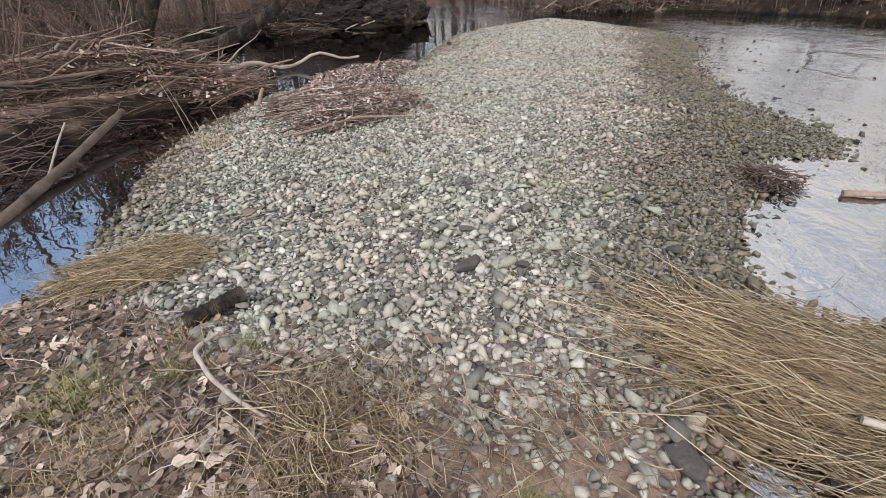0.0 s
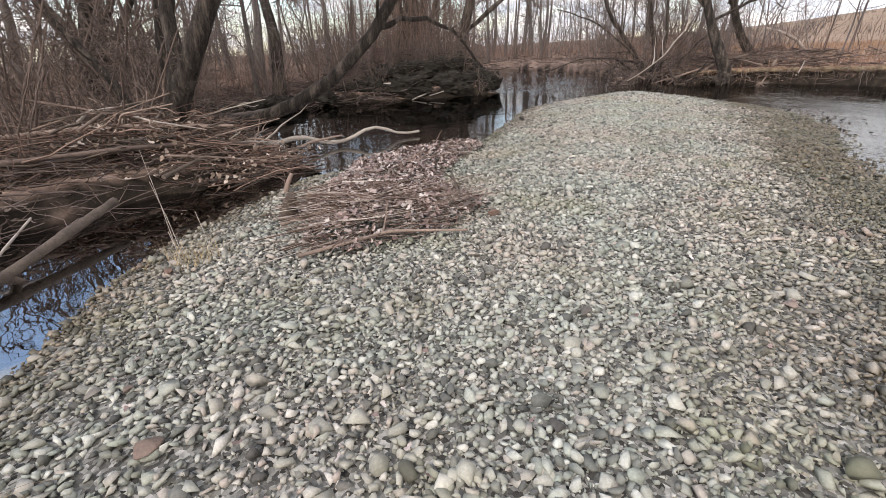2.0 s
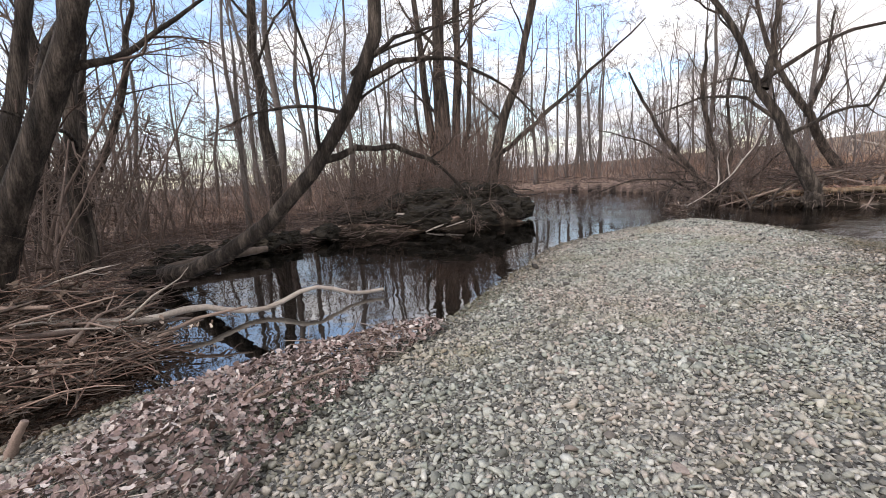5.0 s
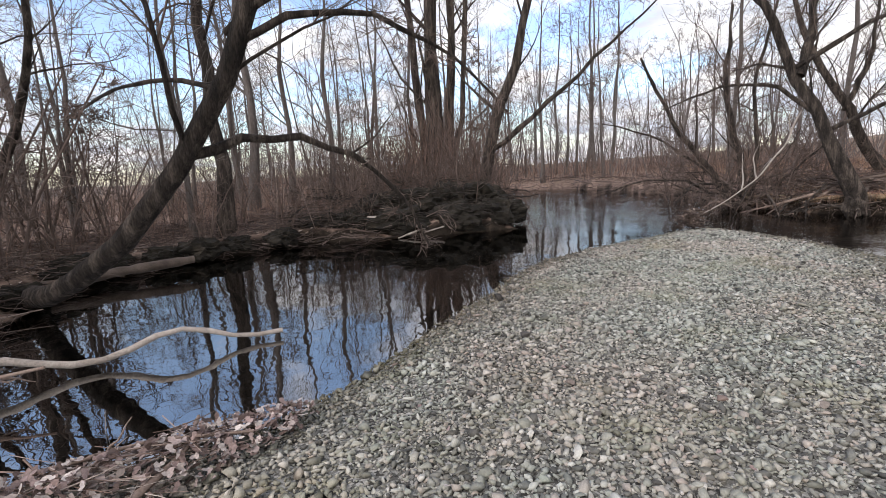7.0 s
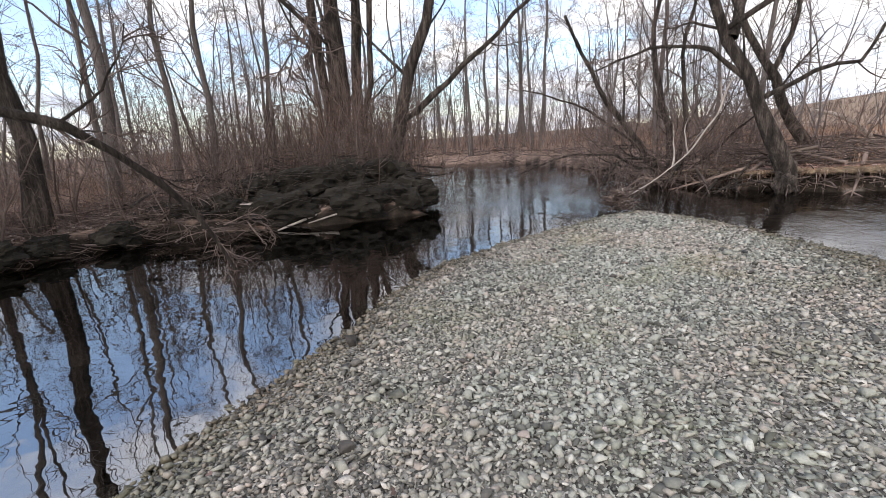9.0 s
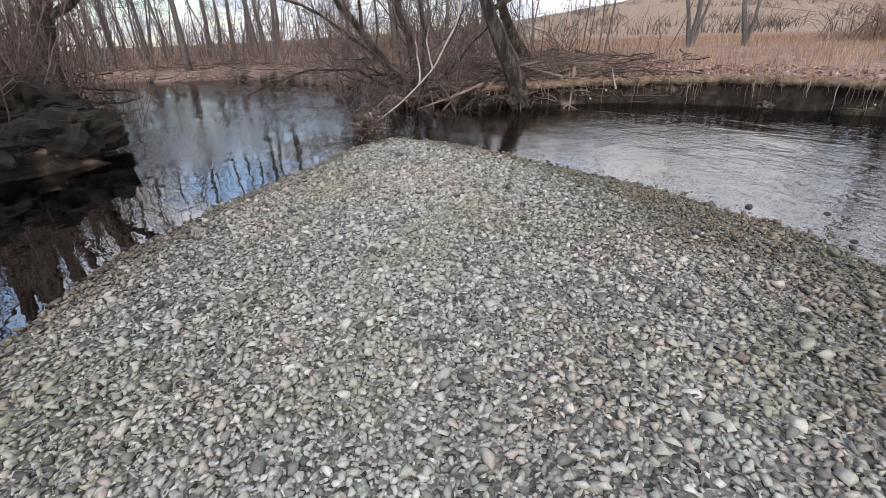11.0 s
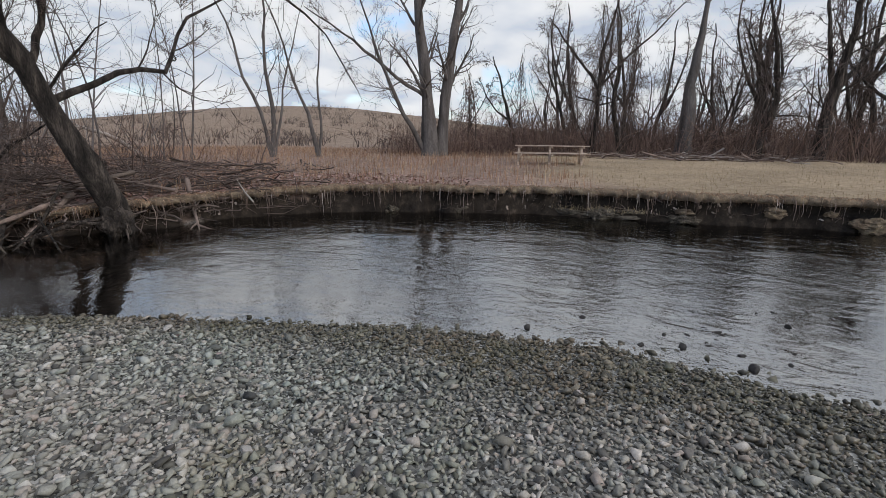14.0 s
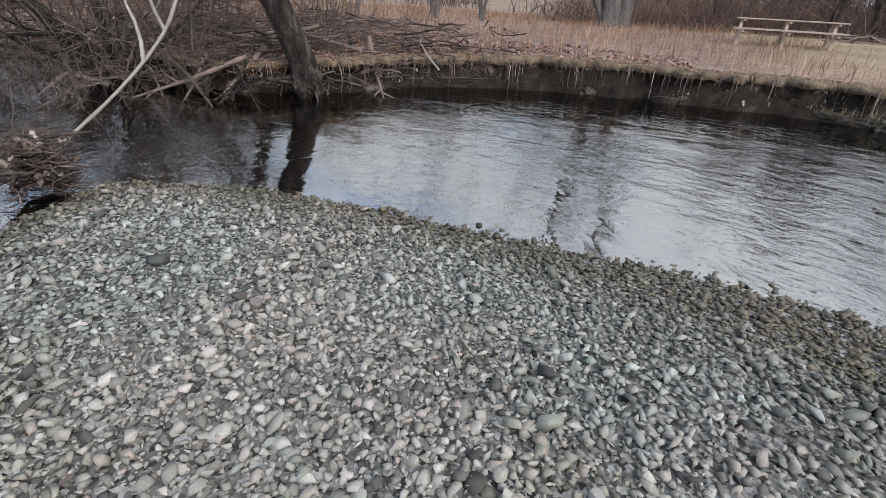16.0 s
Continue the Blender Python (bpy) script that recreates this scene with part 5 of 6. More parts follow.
limb("stump", [(-2.0, 6.78, -0.12), (-1.96, 6.83, 0.03), (-1.92, 6.87, 0.12)], 0.04, 0.02, M_DRIFT, "pale broken stump at the water's edge", "stump", 21)
limb("stick", [(2.1, 1.35, 0.05), (2.35, 1.22, 0.05), (2.6, 1.12, 0.04)], 0.014, 0.01, M_PALE, "pale broken stick on the straw", "stick", 22)

for i in range(22):
    rg = np.random.default_rng(960 + i)
    cx, cy = rg.uniform(4.6, 9.6), rg.uniform(20.6, 22.8)
    cy = max(cy, 22.6 - 0.55 * (cx - 4.6)) if cx < 7.2 else cy
    a, ln = radians(rg.normal(185, 40)), rg.uniform(0.9, 2.6)
    c, sn = math.cos(a) * ln / 2, math.sin(a) * ln / 2
    low = [max(float(height(cx + u * c, cy + u * sn)), WATER) for u in (-1, 0, 1)]
    limb("branch", [(cx - c, cy - sn, low[0] + 0.12 + 0.35 * rg.random()), (cx, cy, low[1] + 0.12 + 0.2 * rg.random()), (cx + c, cy + sn, low[2] - 0.02)], rg.uniform(0.02, 0.055), 0.012, (M_DRIFT, M_BARK, M_DARKWOOD)[i % 3], ("weathered dead branch fallen across the bank and water", "dark fallen branch trailing in the water", "wet dark branch lying at the water's edge")[i % 3], "branch", 160 + i, 4, 6)
for i in range(26):
    rg = np.random.default_rng(900 + i)
    cx, cy = rg.uniform(-5.4, -3.0), rg.uniform(7.0, 8.4)
    a, ln = radians(rg.normal(22, 55)), rg.uniform(0.6, 1.7)
    cz = max(float(height(cx, cy)), WATER) + 0.1 + float(jam_height(np.array(cx), np.array(cy))) * rg.uniform(0.6, 1.05)
    dz = rg.normal(0, 0.14) * ln
    c, sn = math.cos(a) * ln / 2, math.sin(a) * ln / 2
    limb("branch", [(cx - c, cy - sn, max(cz - dz, WATER + 0.02)), (cx + rg.normal(0, 0.1), cy + rg.normal(0, 0.1), cz + 0.05), (cx + c, cy + sn, max(cz + dz, WATER + 0.02))], rg.uniform(0.010, 0.024), 0.007, (M_DRIFT, M_PALE, M_DARKWOOD, M_DRIFT)[i % 4], ("brown broken branch on the brush pile", "pale barkless branch on the brush pile", "dark wet branch on the brush pile", "brown broken branch on the brush pile")[i % 4], "branch", 60 + i, 2, 6)

x, y, z = scatter(rng, 1800, -6.2, -2.5, 5.6, 9.0, lambda x, y, z, db, dl, dr: (db < -0.3) & (y > 6.6))
leaves("caught_leaves", rng, x, y, np.maximum(z, WATER) + jam_height(x, y) * rng.uniform(0.5, 1.0, len(x)), 0.04, 0.09, M_LITTER, "brown leaves caught in the brush pile", 0.6)

# root clump caught at the end of the drooping branch
v, f = tangle(rng, 520, 3.35, 3.95, 18.47, 19.07, lambda x, y, z, db, dl, dr: (x - 3.65) ** 2 + (y - 18.77) ** 2 < 0.05, 0.06, lambda x, y: np.full(x.shape, 0.4), 0.1, 0.42, 0.006, 0, 90, 5)
stuff("debris_clump", v, f, M_TWIG, "ragged clump of roots and leaves caught on a branch", "debris")
x, y = 3.65 + rng.normal(0, 0.1, 160), 18.77 + rng.normal(0, 0.1, 160)
leaves("caught_leaves", rng, x, y, WATER + rng.uniform(0.12, 0.42, 160), 0.04, 0.09, M_LITTER, "brown leaves caught in the root clump", 1.0)
v, f = tangle(rng, 260, 3.0, 3.45, 3.55, 3.95, lambda x, y, z, db, dl, dr: (x - 3.22) ** 2 + (y - 3.75) ** 2 < 0.04, 0.0, lambda x, y: np.full(x.shape, 0.1), 0.08, 0.3, 0.005, 0, 90, 5)
stuff("debris_clump", v, f, M_TWIG, "small dark clump of dead stems at the shore", "debris")


# ---- debris left by high water on the bar ----
DRIFT = [(-1.0, 4.95), (-0.5, 4.9), (0.15, 5.35), (0.35, 6.2), (-0.15, 6.9), (-0.1, 7.9), (0.1, 9.5), (-0.1, 9.7), (-1.0, 8.6), (-1.6, 7.4), (-1.55, 6.2), (-1.2, 5.6)]


def mound(x, y):
    """How high the drift line lies over the gravel."""
    return 0.21 * step(inside(x, y, DRIFT) + 0.1 * wave(x, y, 5.0), -0.02, 0.4)


def on_mound(level):
    return lambda x, y, z, db, dl, dr: (mound(x, y) > level) & (db > 0.0)


x, y, z = scatter(rng, 24000, -2.4, 0.8, 4.4, 10.2, on_mound(0.03))
leaves("drift_leaves", rng, x, y, z + 0.02 + mound(x, y) * rng.random(len(x)) ** 0.35, 0.028, 0.075, M_DRIFTLEAF, "reddish dead leaves caught in the drift line", 0.5)
x, y, z = scatter(rng, 2600, -2.4, 0.8, 4.4, 10.2, lambda x, y, z, db, dl, dr: (mound(x, y) > 0.06) & (db > 0.0) & ((y < 6.4) | (wave(x, y, 3.0, 2.0) > 0.35)))
v, f = tubes(*lying(rng, x, y, z + mound(x, y), 38, 34, 0.15, 0.8, 0.0042, 0.05, 5, 0.25), 4)
stuff("drift_reeds", v, f, M_DRIFT, "bundled dry reeds and sticks washed up on the gravel", "driftwood")
x, y, z = scatter(rng, 420, -1.5, 0.5, 4.9, 6.2, on_mound(0.06))
stuff("drift_reeds", *tubes(*lying(rng, x, y, z + 0.9 * mound(x, y), 38, 12, 0.3, 0.9, 0.0035, 0.06), 4), M_DRIFT, "straw-coloured reeds lying side by side", "driftwood")
for i, (a, b, c, r) in enumerate([((-0.9, 4.85, 0.04), (-0.3, 5.2, 0.12), (0.25, 5.45, 0.05), 0.016), ((-1.2, 6.2, 0.16), (-0.7, 7.0, 0.2), (-0.3, 7.9, 0.14), 0.018), ((-1.25, 5.3, 0.1), (-0.7, 5.7, 0.2), (-0.1, 6.15, 0.2), 0.015), ((0.05, 5.6, 0.16), (0.1, 6.0, 0.2), (-0.05, 6.6, 0.24), 0.013), ((-0.9, 8.3, 0.1), (-0.5, 8.7, 0.12), (-0.1, 9.0, 0.06), 0.014), ((-0.25, 8.35, 0.05), (-0.3, 8.7, 0.06), (-0.55, 9.05, 0.06), 0.02)]):
    limb("stick", [a, b, c], r, r * 0.6, M_DARKWOOD if i == 3 else M_DRIFT, "dark thin stick poking out of the drift line" if i == 3 else "weathered stick lying on the drift line", "stick", 30 + i, 1)

# straw laid flat by the flood
for cx, cy, rx, ry, ang, spread, count, l0, l1, mat, label in [
    (2.3, 1.5, 0.75, 0.42, -34, 19, 1900, 0.25, 0.9, M_STRAW, "flattened mat of long dry straw at the shore"),
    (-1.15, 2.52, 0.34, 0.24, 15, 32, 1500, 0.12, 0.4, M_STRAW, "round mat of matted yellow straw on the gravel"),
    (0.3, 1.35, 0.4, 0.36, -55, 45, 430, 0.1, 0.4, M_STRAW, "flattened dry grass across the stones"),
    (1.1, 1.3, 0.3, 0.28, -50, 40, 110, 0.1, 0.3, M_STRAW, "thin flattened dry grass between the stones"),
]:
    u, w = rng.normal(0, 0.5, count), rng.normal(0, 0.5, count)
    g = radians(ang)
    x, y = cx + rx * u * math.cos(g) - ry * w * math.sin(g), cy + rx * u * math.sin(g) + ry * w * math.cos(g)
    v, f = tubes(*lying(rng, x, y, height(x, y), ang, spread, l0, l1, 0.0021, 0.035, 5, 0.5), 3)
    v[:, 2] += 0.025
    stuff("straw_mat", v, f, mat, label, "straw")
# leaves, tufts and bare stems where the walk begins
x, y, z = scatter(rng, 4200, -2.0, 0.75, 0.3, 2.3, lambda x, y, z, db, dl, dr: (db > 0.02) & (y < 2.05 - 0.45 * (x + 1.0) + 0.25 * wave(x, y, 4.0)))
leaves("fallen_leaves", rng, x, y, z + 0.02, 0.025, 0.085, M_LITTER, "brown and grey fallen oak leaves on the shore", 0.4)
x, y, z = scatter(rng, 120, -1.9, 0.8, 0.3, 2.1, lambda x, y, z, db, dl, dr: db > 0.05)
leaves("fallen_leaves", rng, x, y, z + 0.02, 0.04, 0.085, M_LITTER, "pale curled fallen leaves on the shore", 0.5)
x, y, z = scatter(rng, 420, -2.2, 5.8, 2.5, 17.5, lambda x, y, z, db, dl, dr: db > 0.2)
leaves("fallen_leaves", rng, x, y, z + 0.03, 0.02, 0.045, M_DRIFTLEAF, "single reddish leaves scattered over the gravel", 0.3)
v, f = tangle(rng, 1500, -2.0, 0.9, 0.3, 2.3, lambda x, y, z, db, dl, dr: (db > 0.03) & (y < 2.15 - 0.4 * (x + 1.0)), 0.015, lambda x, y: np.full(x.shape, 0.05), 0.08, 0.4, 0.0022, 0, 90, 5)
stuff("fallen_sticks", v, f, M_DRIFT, "fine twigs and dead stems among the leaves", "sticks")
x, y, z = scatter(rng, 2600, -1.9, 0.9, 0.3, 2.1, lambda x, y, z, db, dl, dr: (db > 0.03) & (y < 2.0 - 0.4 * (x + 1.0)) & (wave(x, y, 5.0, 1.0) > -0.1))
stuff("dead_grass", *blades(rng, x, y, z + 0.01, 0.04, 0.14, 1.2, 0.004, 4), M_STRAW, "matted dead grass among the leaves", "grass")
for cx, cy, rad, count, h, mat, label in [(-0.78, 1.5, 0.11, 320, 0.14, M_GREEN, "yellow-green grass tuft among dead leaves"), (-0.42, 1.62, 0.07, 160, 0.1, M_GREEN, "small green grass tuft"), (-0.2, 1.8, 0.05, 110, 0.07, M_GREEN, "small green grass tuft by the stick"), (-1.25, 1.25, 0.1, 220, 0.12, M_GREEN, "green grass tuft at the shore"), (0.95, 1.1, 0.07, 120, 0.06, M_GREEN, "low green tuft between the stones"), (-0.5, 1.25, 0.22, 420, 0.13, M_LAWNBLADE, "dry grass tuft among dead leaves"), (0.15, 1.05, 0.2, 320, 0.12, M_LAWNBLADE, "dry grass tuft among stones"), (-0.55, 1.85, 0.16, 200, 0.1, M_LAWNBLADE, "dry grass tuft by the dark log"), (-1.75, 4.9, 0.2, 120, 0.22, M_LAWNBLADE, "sparse dry grass at the backwater's edge")]:
    x, y = cx + rng.normal(0, rad * 0.6, count), cy + rng.normal(0, rad * 0.6, count)
    v, f = blades(rng, x, y, height(x, y) + 0.01, h * 0.5, h, 0.9, 0.004, 4)
    tagged(new("grass_tuft", mesh_np("grass_tuft", v, f, mat)), label, "grass tuft")
for i, (bx, by, tx, ty, h) in enumerate([(-2.1, 5.12, -0.5, 0.45, 0.74), (-1.6, 4.9, -0.15, 0.1, 0.35), (-1.95, 5.0, -0.3, 0.2, 0.55), (-1.7, 4.7, -0.1, 0.05, 0.3), (-1.35, 9.0, 0.05, 0.0, 0.32)]):
    z = float(height(bx, by))
    limb("weed_stem", [(bx, by, z - 0.02), (bx + tx * 0.4, by + ty * 0.4, z + h * 0.5), (bx + tx, by + ty, z + h)], 0.0032, 0.002, M_PALE, "tall thin dry weed stem standing on the gravel", "weed stem", 50 + i, 0, 5)


# ---- cut bank details ----
def lump(name, at, size, mat, label, category, seed, group=""):
    """An uneven mass of earth or rock, sunk a little into its ground."""
    bm = bmesh.new()
    bmesh.ops.create_icosphere(bm, subdivisions=4, radius=0.5)
    for v in bm.verts:
        q = v.co.normalized()
        v.co = v.co * (1 + 0.42 * noise.noise(q * 1.7 + Vector((seed, 0, 0))) + 0.26 * noise.noise(q * 4.5 + Vector((0, seed, 0))) + 0.15 * noise.noise(q * 11 + Vector((0, 0, seed))))
        v.co = Vector((v.co.x * size[0], v.co.y * size[1], v.co.z * size[2]))
    me = bpy.data.meshes.new(name)
    bm.to_mesh(me)
    bm.free()
    me.materials.append(mat)
    ob = new(name, me)
    ob.location = at
    return tagged(ob, label, category, group)


lump("root_burl", (7.5, 20.95, 0.08), (0.42, 0.4, 0.5), M_BARK, "gnarled burl at the foot of the leaning tree", "root", 5)
lump("slumped_earth", (13.45, 13.9, -0.06), (0.6, 2.0, 0.34), M_MUDROCK, "slumped sandy sod at the foot of the cut bank", "earth", 1)
lump("slumped_earth", (13.95, 10.9, -0.06), (0.4, 1.6, 0.3), M_MUDROCK, "slumped clay below the cut bank", "earth", 2)
x, y = 13.35 + rng.normal(0, 0.12, 500), 13.9 + rng.normal(0, 0.55, 500)
stuff("bank_grass", *blades(rng, x, y, np.full(500, 0.04), 0.06, 0.18, 1.2, 0.010, 4), M_LAWNBLADE, "dry grass on the slumped sod", "grass")
# clods and sods fallen along the foot of the cut bank
rg = np.random.default_rng(410)
made = 0
while made < 34:
    k = int(rg.integers(90, len(edge) - 60))
    q = rg.uniform(0.14, 0.42)
    spot = edge[k] + out_e[k] * (brink[k] + rg.uniform(-0.05, 0.16))
    high = rg.random() ** 1.5
    lump("clod", (float(spot[0]), float(spot[1]), WATER + 0.03 + 0.3 * high), (q, q * rg.uniform(1.0, 2.2), q * rg.uniform(0.5, 0.9)), M_SOD if high > 0.3 else M_MUDROCK, "grassy sod hanging off the cut bank" if high > 0.3 else "dark wet clod fallen from the cut bank", "earth", 30 + made, "clods along the cut bank")
    made += 1
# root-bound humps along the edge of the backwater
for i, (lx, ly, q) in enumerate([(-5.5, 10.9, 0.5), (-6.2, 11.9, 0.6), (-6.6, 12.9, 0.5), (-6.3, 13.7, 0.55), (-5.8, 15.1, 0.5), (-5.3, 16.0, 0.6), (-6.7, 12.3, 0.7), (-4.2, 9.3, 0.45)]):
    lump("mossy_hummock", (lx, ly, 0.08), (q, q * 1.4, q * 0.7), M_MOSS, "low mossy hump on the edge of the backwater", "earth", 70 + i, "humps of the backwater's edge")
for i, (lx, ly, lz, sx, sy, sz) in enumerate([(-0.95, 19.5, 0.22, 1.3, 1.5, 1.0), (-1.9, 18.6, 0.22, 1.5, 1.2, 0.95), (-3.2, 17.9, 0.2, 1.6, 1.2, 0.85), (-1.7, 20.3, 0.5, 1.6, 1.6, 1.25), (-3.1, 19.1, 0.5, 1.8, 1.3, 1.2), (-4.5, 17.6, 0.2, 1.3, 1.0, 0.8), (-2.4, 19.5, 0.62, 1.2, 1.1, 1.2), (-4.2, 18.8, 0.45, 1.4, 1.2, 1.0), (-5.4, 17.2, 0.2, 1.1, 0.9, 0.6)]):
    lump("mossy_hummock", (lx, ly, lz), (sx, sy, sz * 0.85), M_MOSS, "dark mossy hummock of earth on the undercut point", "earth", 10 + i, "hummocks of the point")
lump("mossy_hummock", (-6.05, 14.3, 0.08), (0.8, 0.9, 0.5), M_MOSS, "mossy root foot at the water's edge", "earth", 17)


# ---- picnic table ----
def board(lx, ly, lz, seed=0):
    """A plank with softened edges."""
    bm = bmesh.new()
    bmesh.ops.create_cube(bm, size=1)
    for v in bm.verts:
        v.co = Vector((v.co.x * lx, v.co.y * ly, v.co.z * lz))
    bmesh.ops.bevel(bm, geom=bm.edges[:], offset=min(lx, ly, lz) * 0.15, segments=1, affect="EDGES")
    me = bpy.data.meshes.new("board")
    bm.to_mesh(me)
    bm.free()
    me.materials.append(M_TABLE)
    return me


def picnic_table(at, turn, length):
    ob = base_empty("picnic_table", at, "long weathered wooden picnic table standing on the meadow", "picnic table")
    plank, slat = board(length, 0.135, 0.04), board(length, 0.12, 0.04)
    for i in range(5):
        part("tabletop_plank", plank, ob).location = (0, (i - 2) * 0.145, 0.74)
    for s in (-1, 1):
        for i in range(2):
            part("bench_plank", slat, ob).location = (0, s * (0.62 + i * 0.13), 0.45)
    beam, leg = board(0.09, 1.55, 0.09), board(0.09, 0.05, 0.95)
    top_beam = board(0.08, 0.7, 0.07)
    for x in (-length * 0.42, 0.0, length * 0.42):
        part("bench_beam", beam, ob).location = (x, 0, 0.385)
        part("top_beam", top_beam, ob).location = (x, 0, 0.685)
        for s in (-1, 1):
            lg = part("leg", leg, ob)
            lg.matrix_basis = pose(x + 0.07, s * 0.42, 0.335, s * 30, 0, 0)
    ob.matrix_world = pose(*at, 0, 0, turn)
    return ob


picnic_table((22.35, 16.67, float(height(22.35, 16.67)) - 0.01), 102, 2.95)
v, f = tangle(rng, 260, 28, 36, 6, 16, lambda x, y, z, db, dl, dr: dr > 1, 0.0, lambda x, y: np.full(x.shape, 0.3), 0.8, 2.6, 0.02, 80, 40)
stuff("fallen_sticks", v, f, M_DRIFT, "cut branches lying at the meadow's edge", "sticks")
# bushes on the hillside
rng = np.random.default_rng(71)
hx, hy = rng.uniform(60, 260, 95), rng.uniform(0, 220, 95)
pts = []
for cx, cy in zip(hx, hy):
    k = 34
    pts.append(np.stack([cx + rng.normal(0, 2.4, k), cy + rng.normal(0, 2.4, k)], -1))
pts = np.concatenate(pts)
stuff("hillside_scrub", *stalks(rng, pts[:, 0], pts[:, 1], height(pts[:, 0], pts[:, 1]), 0.8, 3.4, 0.6, 0.07), M_TWIG, "grey-brown scrub scattered over the far hillside", "scrub")

# ---- gravel ----


def pebble(seed, level, cuts):
    """A worn, slightly angular stone about one unit long."""
    bm = bmesh.new()
    r = random.Random(seed)
    if level:
        bmesh.ops.create_icosphere(bm, subdivisions=level, radius=0.5)
        planes = [(Vector((r.uniform(-1, 1), r.uniform(-1, 1), r.uniform(-1, 1))).normalized(), r.uniform(0.2, 0.38)) for _ in range(cuts)]
        for v in bm.verts:
            for nrm, d in planes:
                over = v.co.dot(nrm) - d
                if over > 0:
                    v.co -= nrm * over * 0.94
    else:
        for _ in range(cuts):
            bm.verts.new(Vector((r.gauss(0, 1), r.gauss(0, 1), r.gauss(0, 1))).normalized() * 0.5)
        got = bmesh.ops.convex_hull(bm, input=bm.verts[:])
        loose = [v for v in bm.verts if not v.link_faces]
        bmesh.ops.delete(bm, geom=loose, context="VERTS")
    bm.verts.index_update()
    v, f = np.array([tuple(q.co) for q in bm.verts]), np.array([[q.index for q in face.verts] for face in bm.faces])
    bm.free()
    return v, f


FINE, COARSE = [pebble(i, 0, 15) for i in range(20)], [pebble(40 + i, 0, 8) for i in range(24)]
NEAR_LINE = [(0.6, 2.0), (0.7, 3.5), (1.1, 6.0), (1.7, 9.0), (2.2, 12.0), (3.2, 14.5), (4.0, 16.0)]


def near_walk(x, y):
    best = np.full(x.shape, 1e9)
    for (ax, ay), (bx, by) in zip(NEAR_LINE, NEAR_LINE[1:]):
        dx, dy = bx - ax, by - ay
        t = np.clip(((x - ax) * dx + (y - ay) * dy) / (dx * dx + dy * dy), 0, 1)
        best = np.minimum(best, np.hypot(x - ax - t * dx, y - ay - t * dy))
    return best


rng = np.random.default_rng(61)
px, py = np.meshgrid(np.arange(-3.2, 8.4, 0.0305), np.arange(0.6, 19.0, 0.0305))
px, py = (px + rng.uniform(-0.016, 0.016, px.shape)).ravel(), (py + rng.uniform(-0.016, 0.016, py.shape)).ravel()
pz, db, dl, dr = land(px, py)
side_river = px - 0.25 * py > 1.2
keep = (db > np.where(side_river, -1.0, -0.12)) & (rng.random(px.shape) < np.where(db < -0.3, 0.3, np.where(py < 2.1 - 0.45 * (px + 1.0), 0.3, np.where(py < 3.5, 0.72, 0.97))))
px, py, pz, db = px[keep], py[keep], pz[keep], db[keep]
s = np.exp(rng.normal(math.log(0.0345), 0.34, px.shape)).clip(0.018, 0.09) * np.where(py < 3.5, 1.15, np.where(py > 9, 0.95, 1.0))
size = np.stack([s * rng.uniform(0.95, 1.45, s.shape), s * rng.uniform(0.7, 1.05, s.shape), s * rng.uniform(0.32, 0.8, s.shape)], -1)
at = np.stack([px, py, pz + size[:, 2] * rng.uniform(0.0, 0.55, s.shape)], -1)
close = (near_walk(px, py) < 0.5) | ((py < 3.0) & (np.abs(px - 0.7) < 1.8))
away = ~close & (rng.random(px.shape) < 0.9)
stuff("gravel", *strewn(rng, FINE, at[close], size[close], 0.42), M_STONE, "grey worn river pebbles of the gravel bar", "gravel", smooth=False)
stuff("gravel", *strewn(rng, COARSE, at[away], size[away] * 1.16, 0.38), M_STONE, "grey river pebbles towards the water", "gravel", smooth=False)
# small stones that fill the gaps where the walk goes
tx, ty = rng.uniform(-1.6, 5.6, 90000), rng.uniform(1.4, 17.5, 90000)
tz, tb, *_ = land(tx, ty)
few = (near_walk(tx, ty) < 1.1) & (tb > 0.05)
tx, ty, tz = tx[few], ty[few], tz[few]
ts = rng.uniform(0.010, 0.024, len(tx))
stuff("gravel", *strewn(rng, COARSE, np.stack([tx, ty, tz + 0.004], -1), np.stack([ts * 1.3, ts, ts * 0.8], -1), 0.5), M_STONE, "small grey gravel between the pebbles", "gravel", smooth=False)


def stone_mesh(seed):
    v, f = pebble(seed, 3, 10)
    return v, f


M_STONE_ONE = plain("single_river_stone", [(0.0, (0.07, 0.065, 0.06)), (0.35, (0.16, 0.14, 0.12)), (0.6, (0.24, 0.22, 0.19)), (0.8, (0.20, 0.125, 0.095)), (1.0, (0.44, 0.41, 0.37))], 8, 70, 0.8, 0.4, 0.004, per="object", vary=0.3)
BIG = []
for i in range(8):
    v, f = stone_mesh(90 + i)
    BIG.append(mesh_np("stone", v, f, M_STONE_ONE))


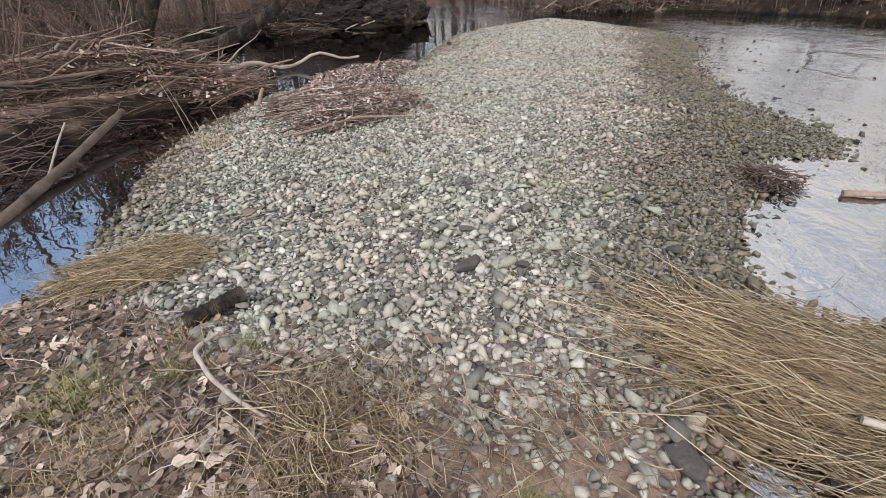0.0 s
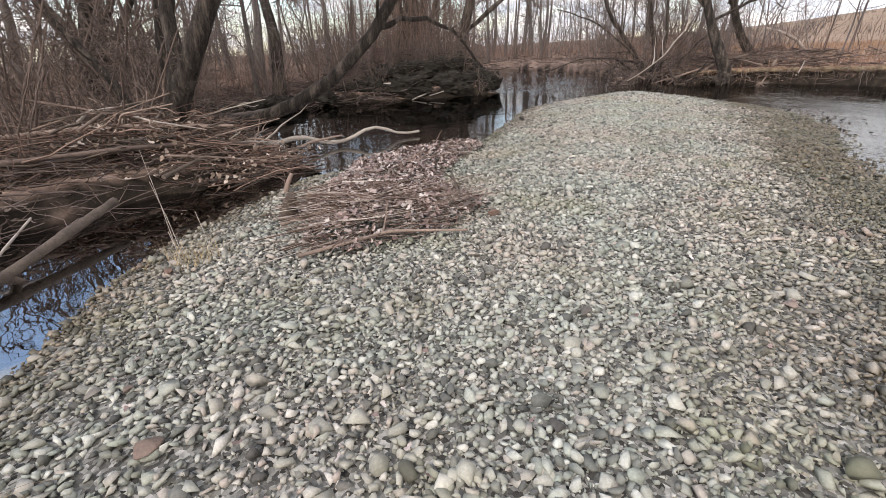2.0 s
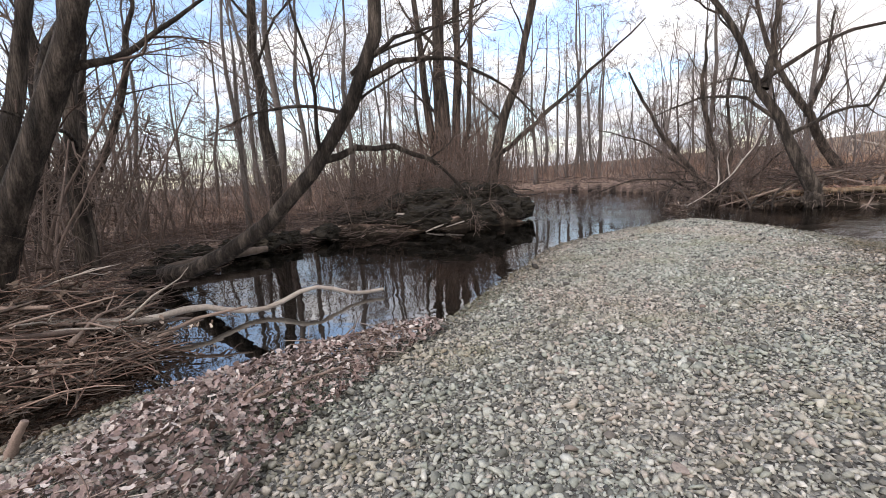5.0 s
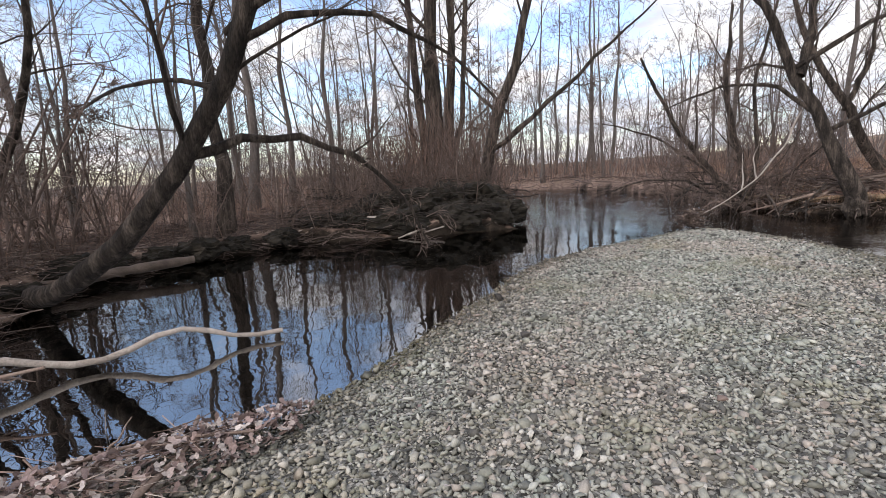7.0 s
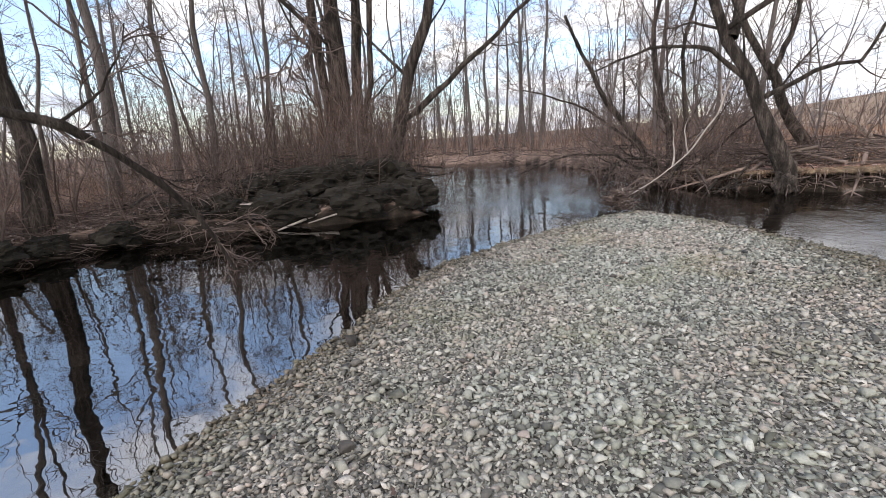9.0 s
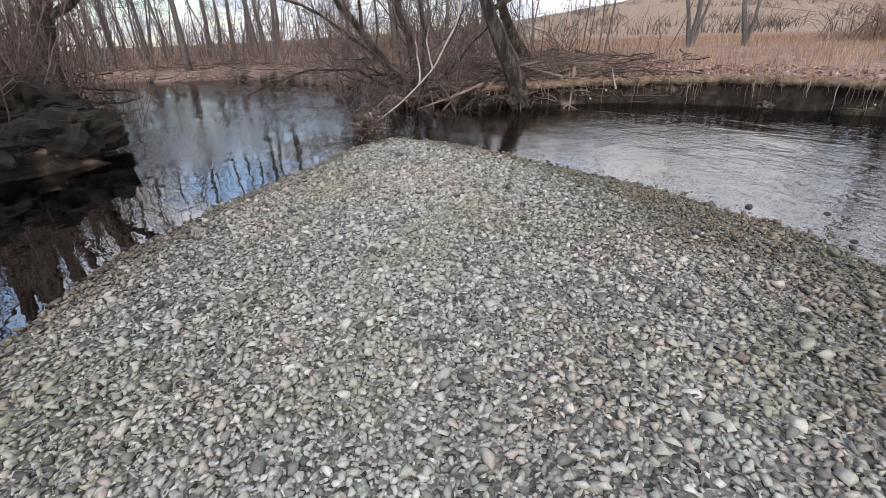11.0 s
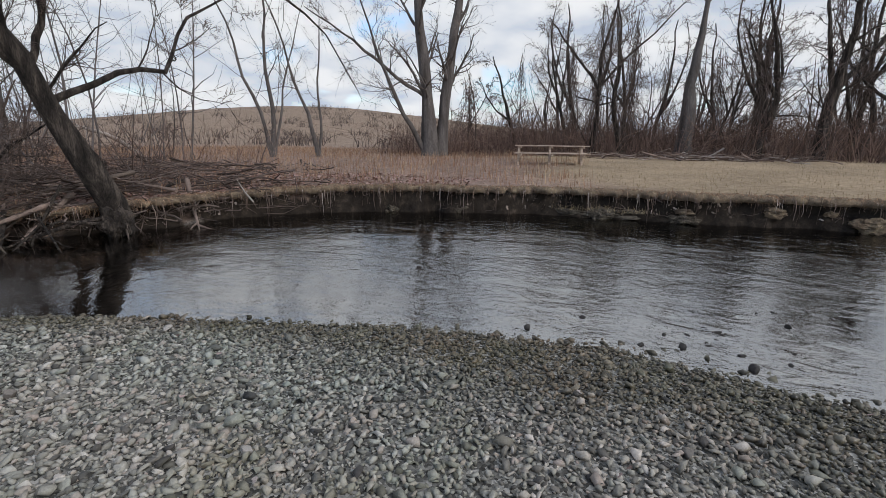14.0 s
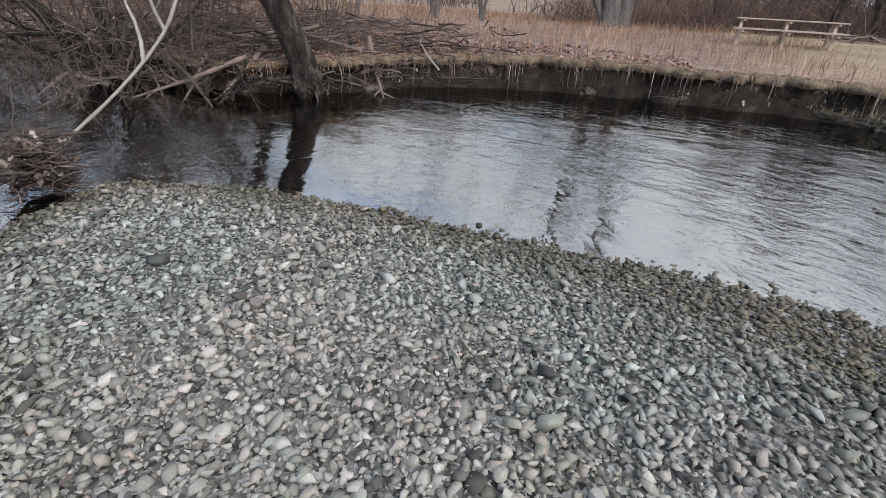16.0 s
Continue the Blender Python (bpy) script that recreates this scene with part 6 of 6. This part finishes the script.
M_STONE_DARK = plain("dark_river_stone", [(0.3, (0.035, 0.031, 0.028)), (0.7, (0.095, 0.085, 0.075))], 8, 70, 0.75, 0.4, 0.004)
DARK = [mesh_np("stone", *stone_mesh(120 + i), M_STONE_DARK) for i in range(3)]


def stone(x, y, lx, ly, lz, turn, i, label, group=""):
    ob = new("stone", DARK[i % 3] if "dark" in label else BIG[i % len(BIG)])
    ob.matrix_world = pose(x, y, float(height(x, y)) + lz * 0.22 + 0.012, rng.normal(0, 6), rng.normal(0, 6), turn) @ Matrix.Diagonal((lx, ly, lz, 1))
    return tagged(ob, label, "stone", group)


stone(0.78, 2.41, 0.20, 0.10, 0.09, 40, 0, "long dark angular stone on the gravel")
stone(0.48, 2.06, 0.12, 0.11, 0.09, 10, 1, "round reddish-brown stone on the gravel")
stone(1.48, 1.24, 0.2, 0.12, 0.08, -60, 2, "dark flat wet stone beside the puddle")
stone(2.14, 6.41, 0.26, 0.13, 0.05, -25, 3, "flat grey slab lying on the gravel")
stone(0.6, 12.35, 0.17, 0.15, 0.15, 0, 4, "dark round stone at the backwater's edge")
stone(0.42, 5.95, 0.15, 0.11, 0.09, 20, 5, "tan rounded stone beside the drift line")
for i in range(110):
    while True:
        x, y = rng.uniform(-2, 5.8), rng.uniform(1.2, 17.5)
        if float(inside(np.array(x), np.array(y), BAR)) > 0.15:
            break
    q = rng.uniform(0.055, 0.095) * (1.35 if y < 3.2 else 1.0)
    stone(x, y, q * rng.uniform(1, 1.4), q, q * rng.uniform(0.4, 0.7), rng.uniform(0, 360), i, "larger rounded stone among the river pebbles", "larger stones on the bar")
for i in range(70):
    while True:
        x, y = rng.uniform(4, 10), rng.uniform(3, 14)
        d = -float(inside(np.array(x), np.array(y), BAR))
        if 0.05 < d < rng.uniform(0.1, 2.6):
            break
    q = rng.uniform(0.035, 0.09)
    ob = stone(x, y, q * rng.uniform(1, 1.5), q, q, rng.uniform(0, 360), i, "dark wet stone standing out of the shallows", "wet stones in the shallows")
    ob.location.z = max(ob.location.z, WATER - q * 0.22)
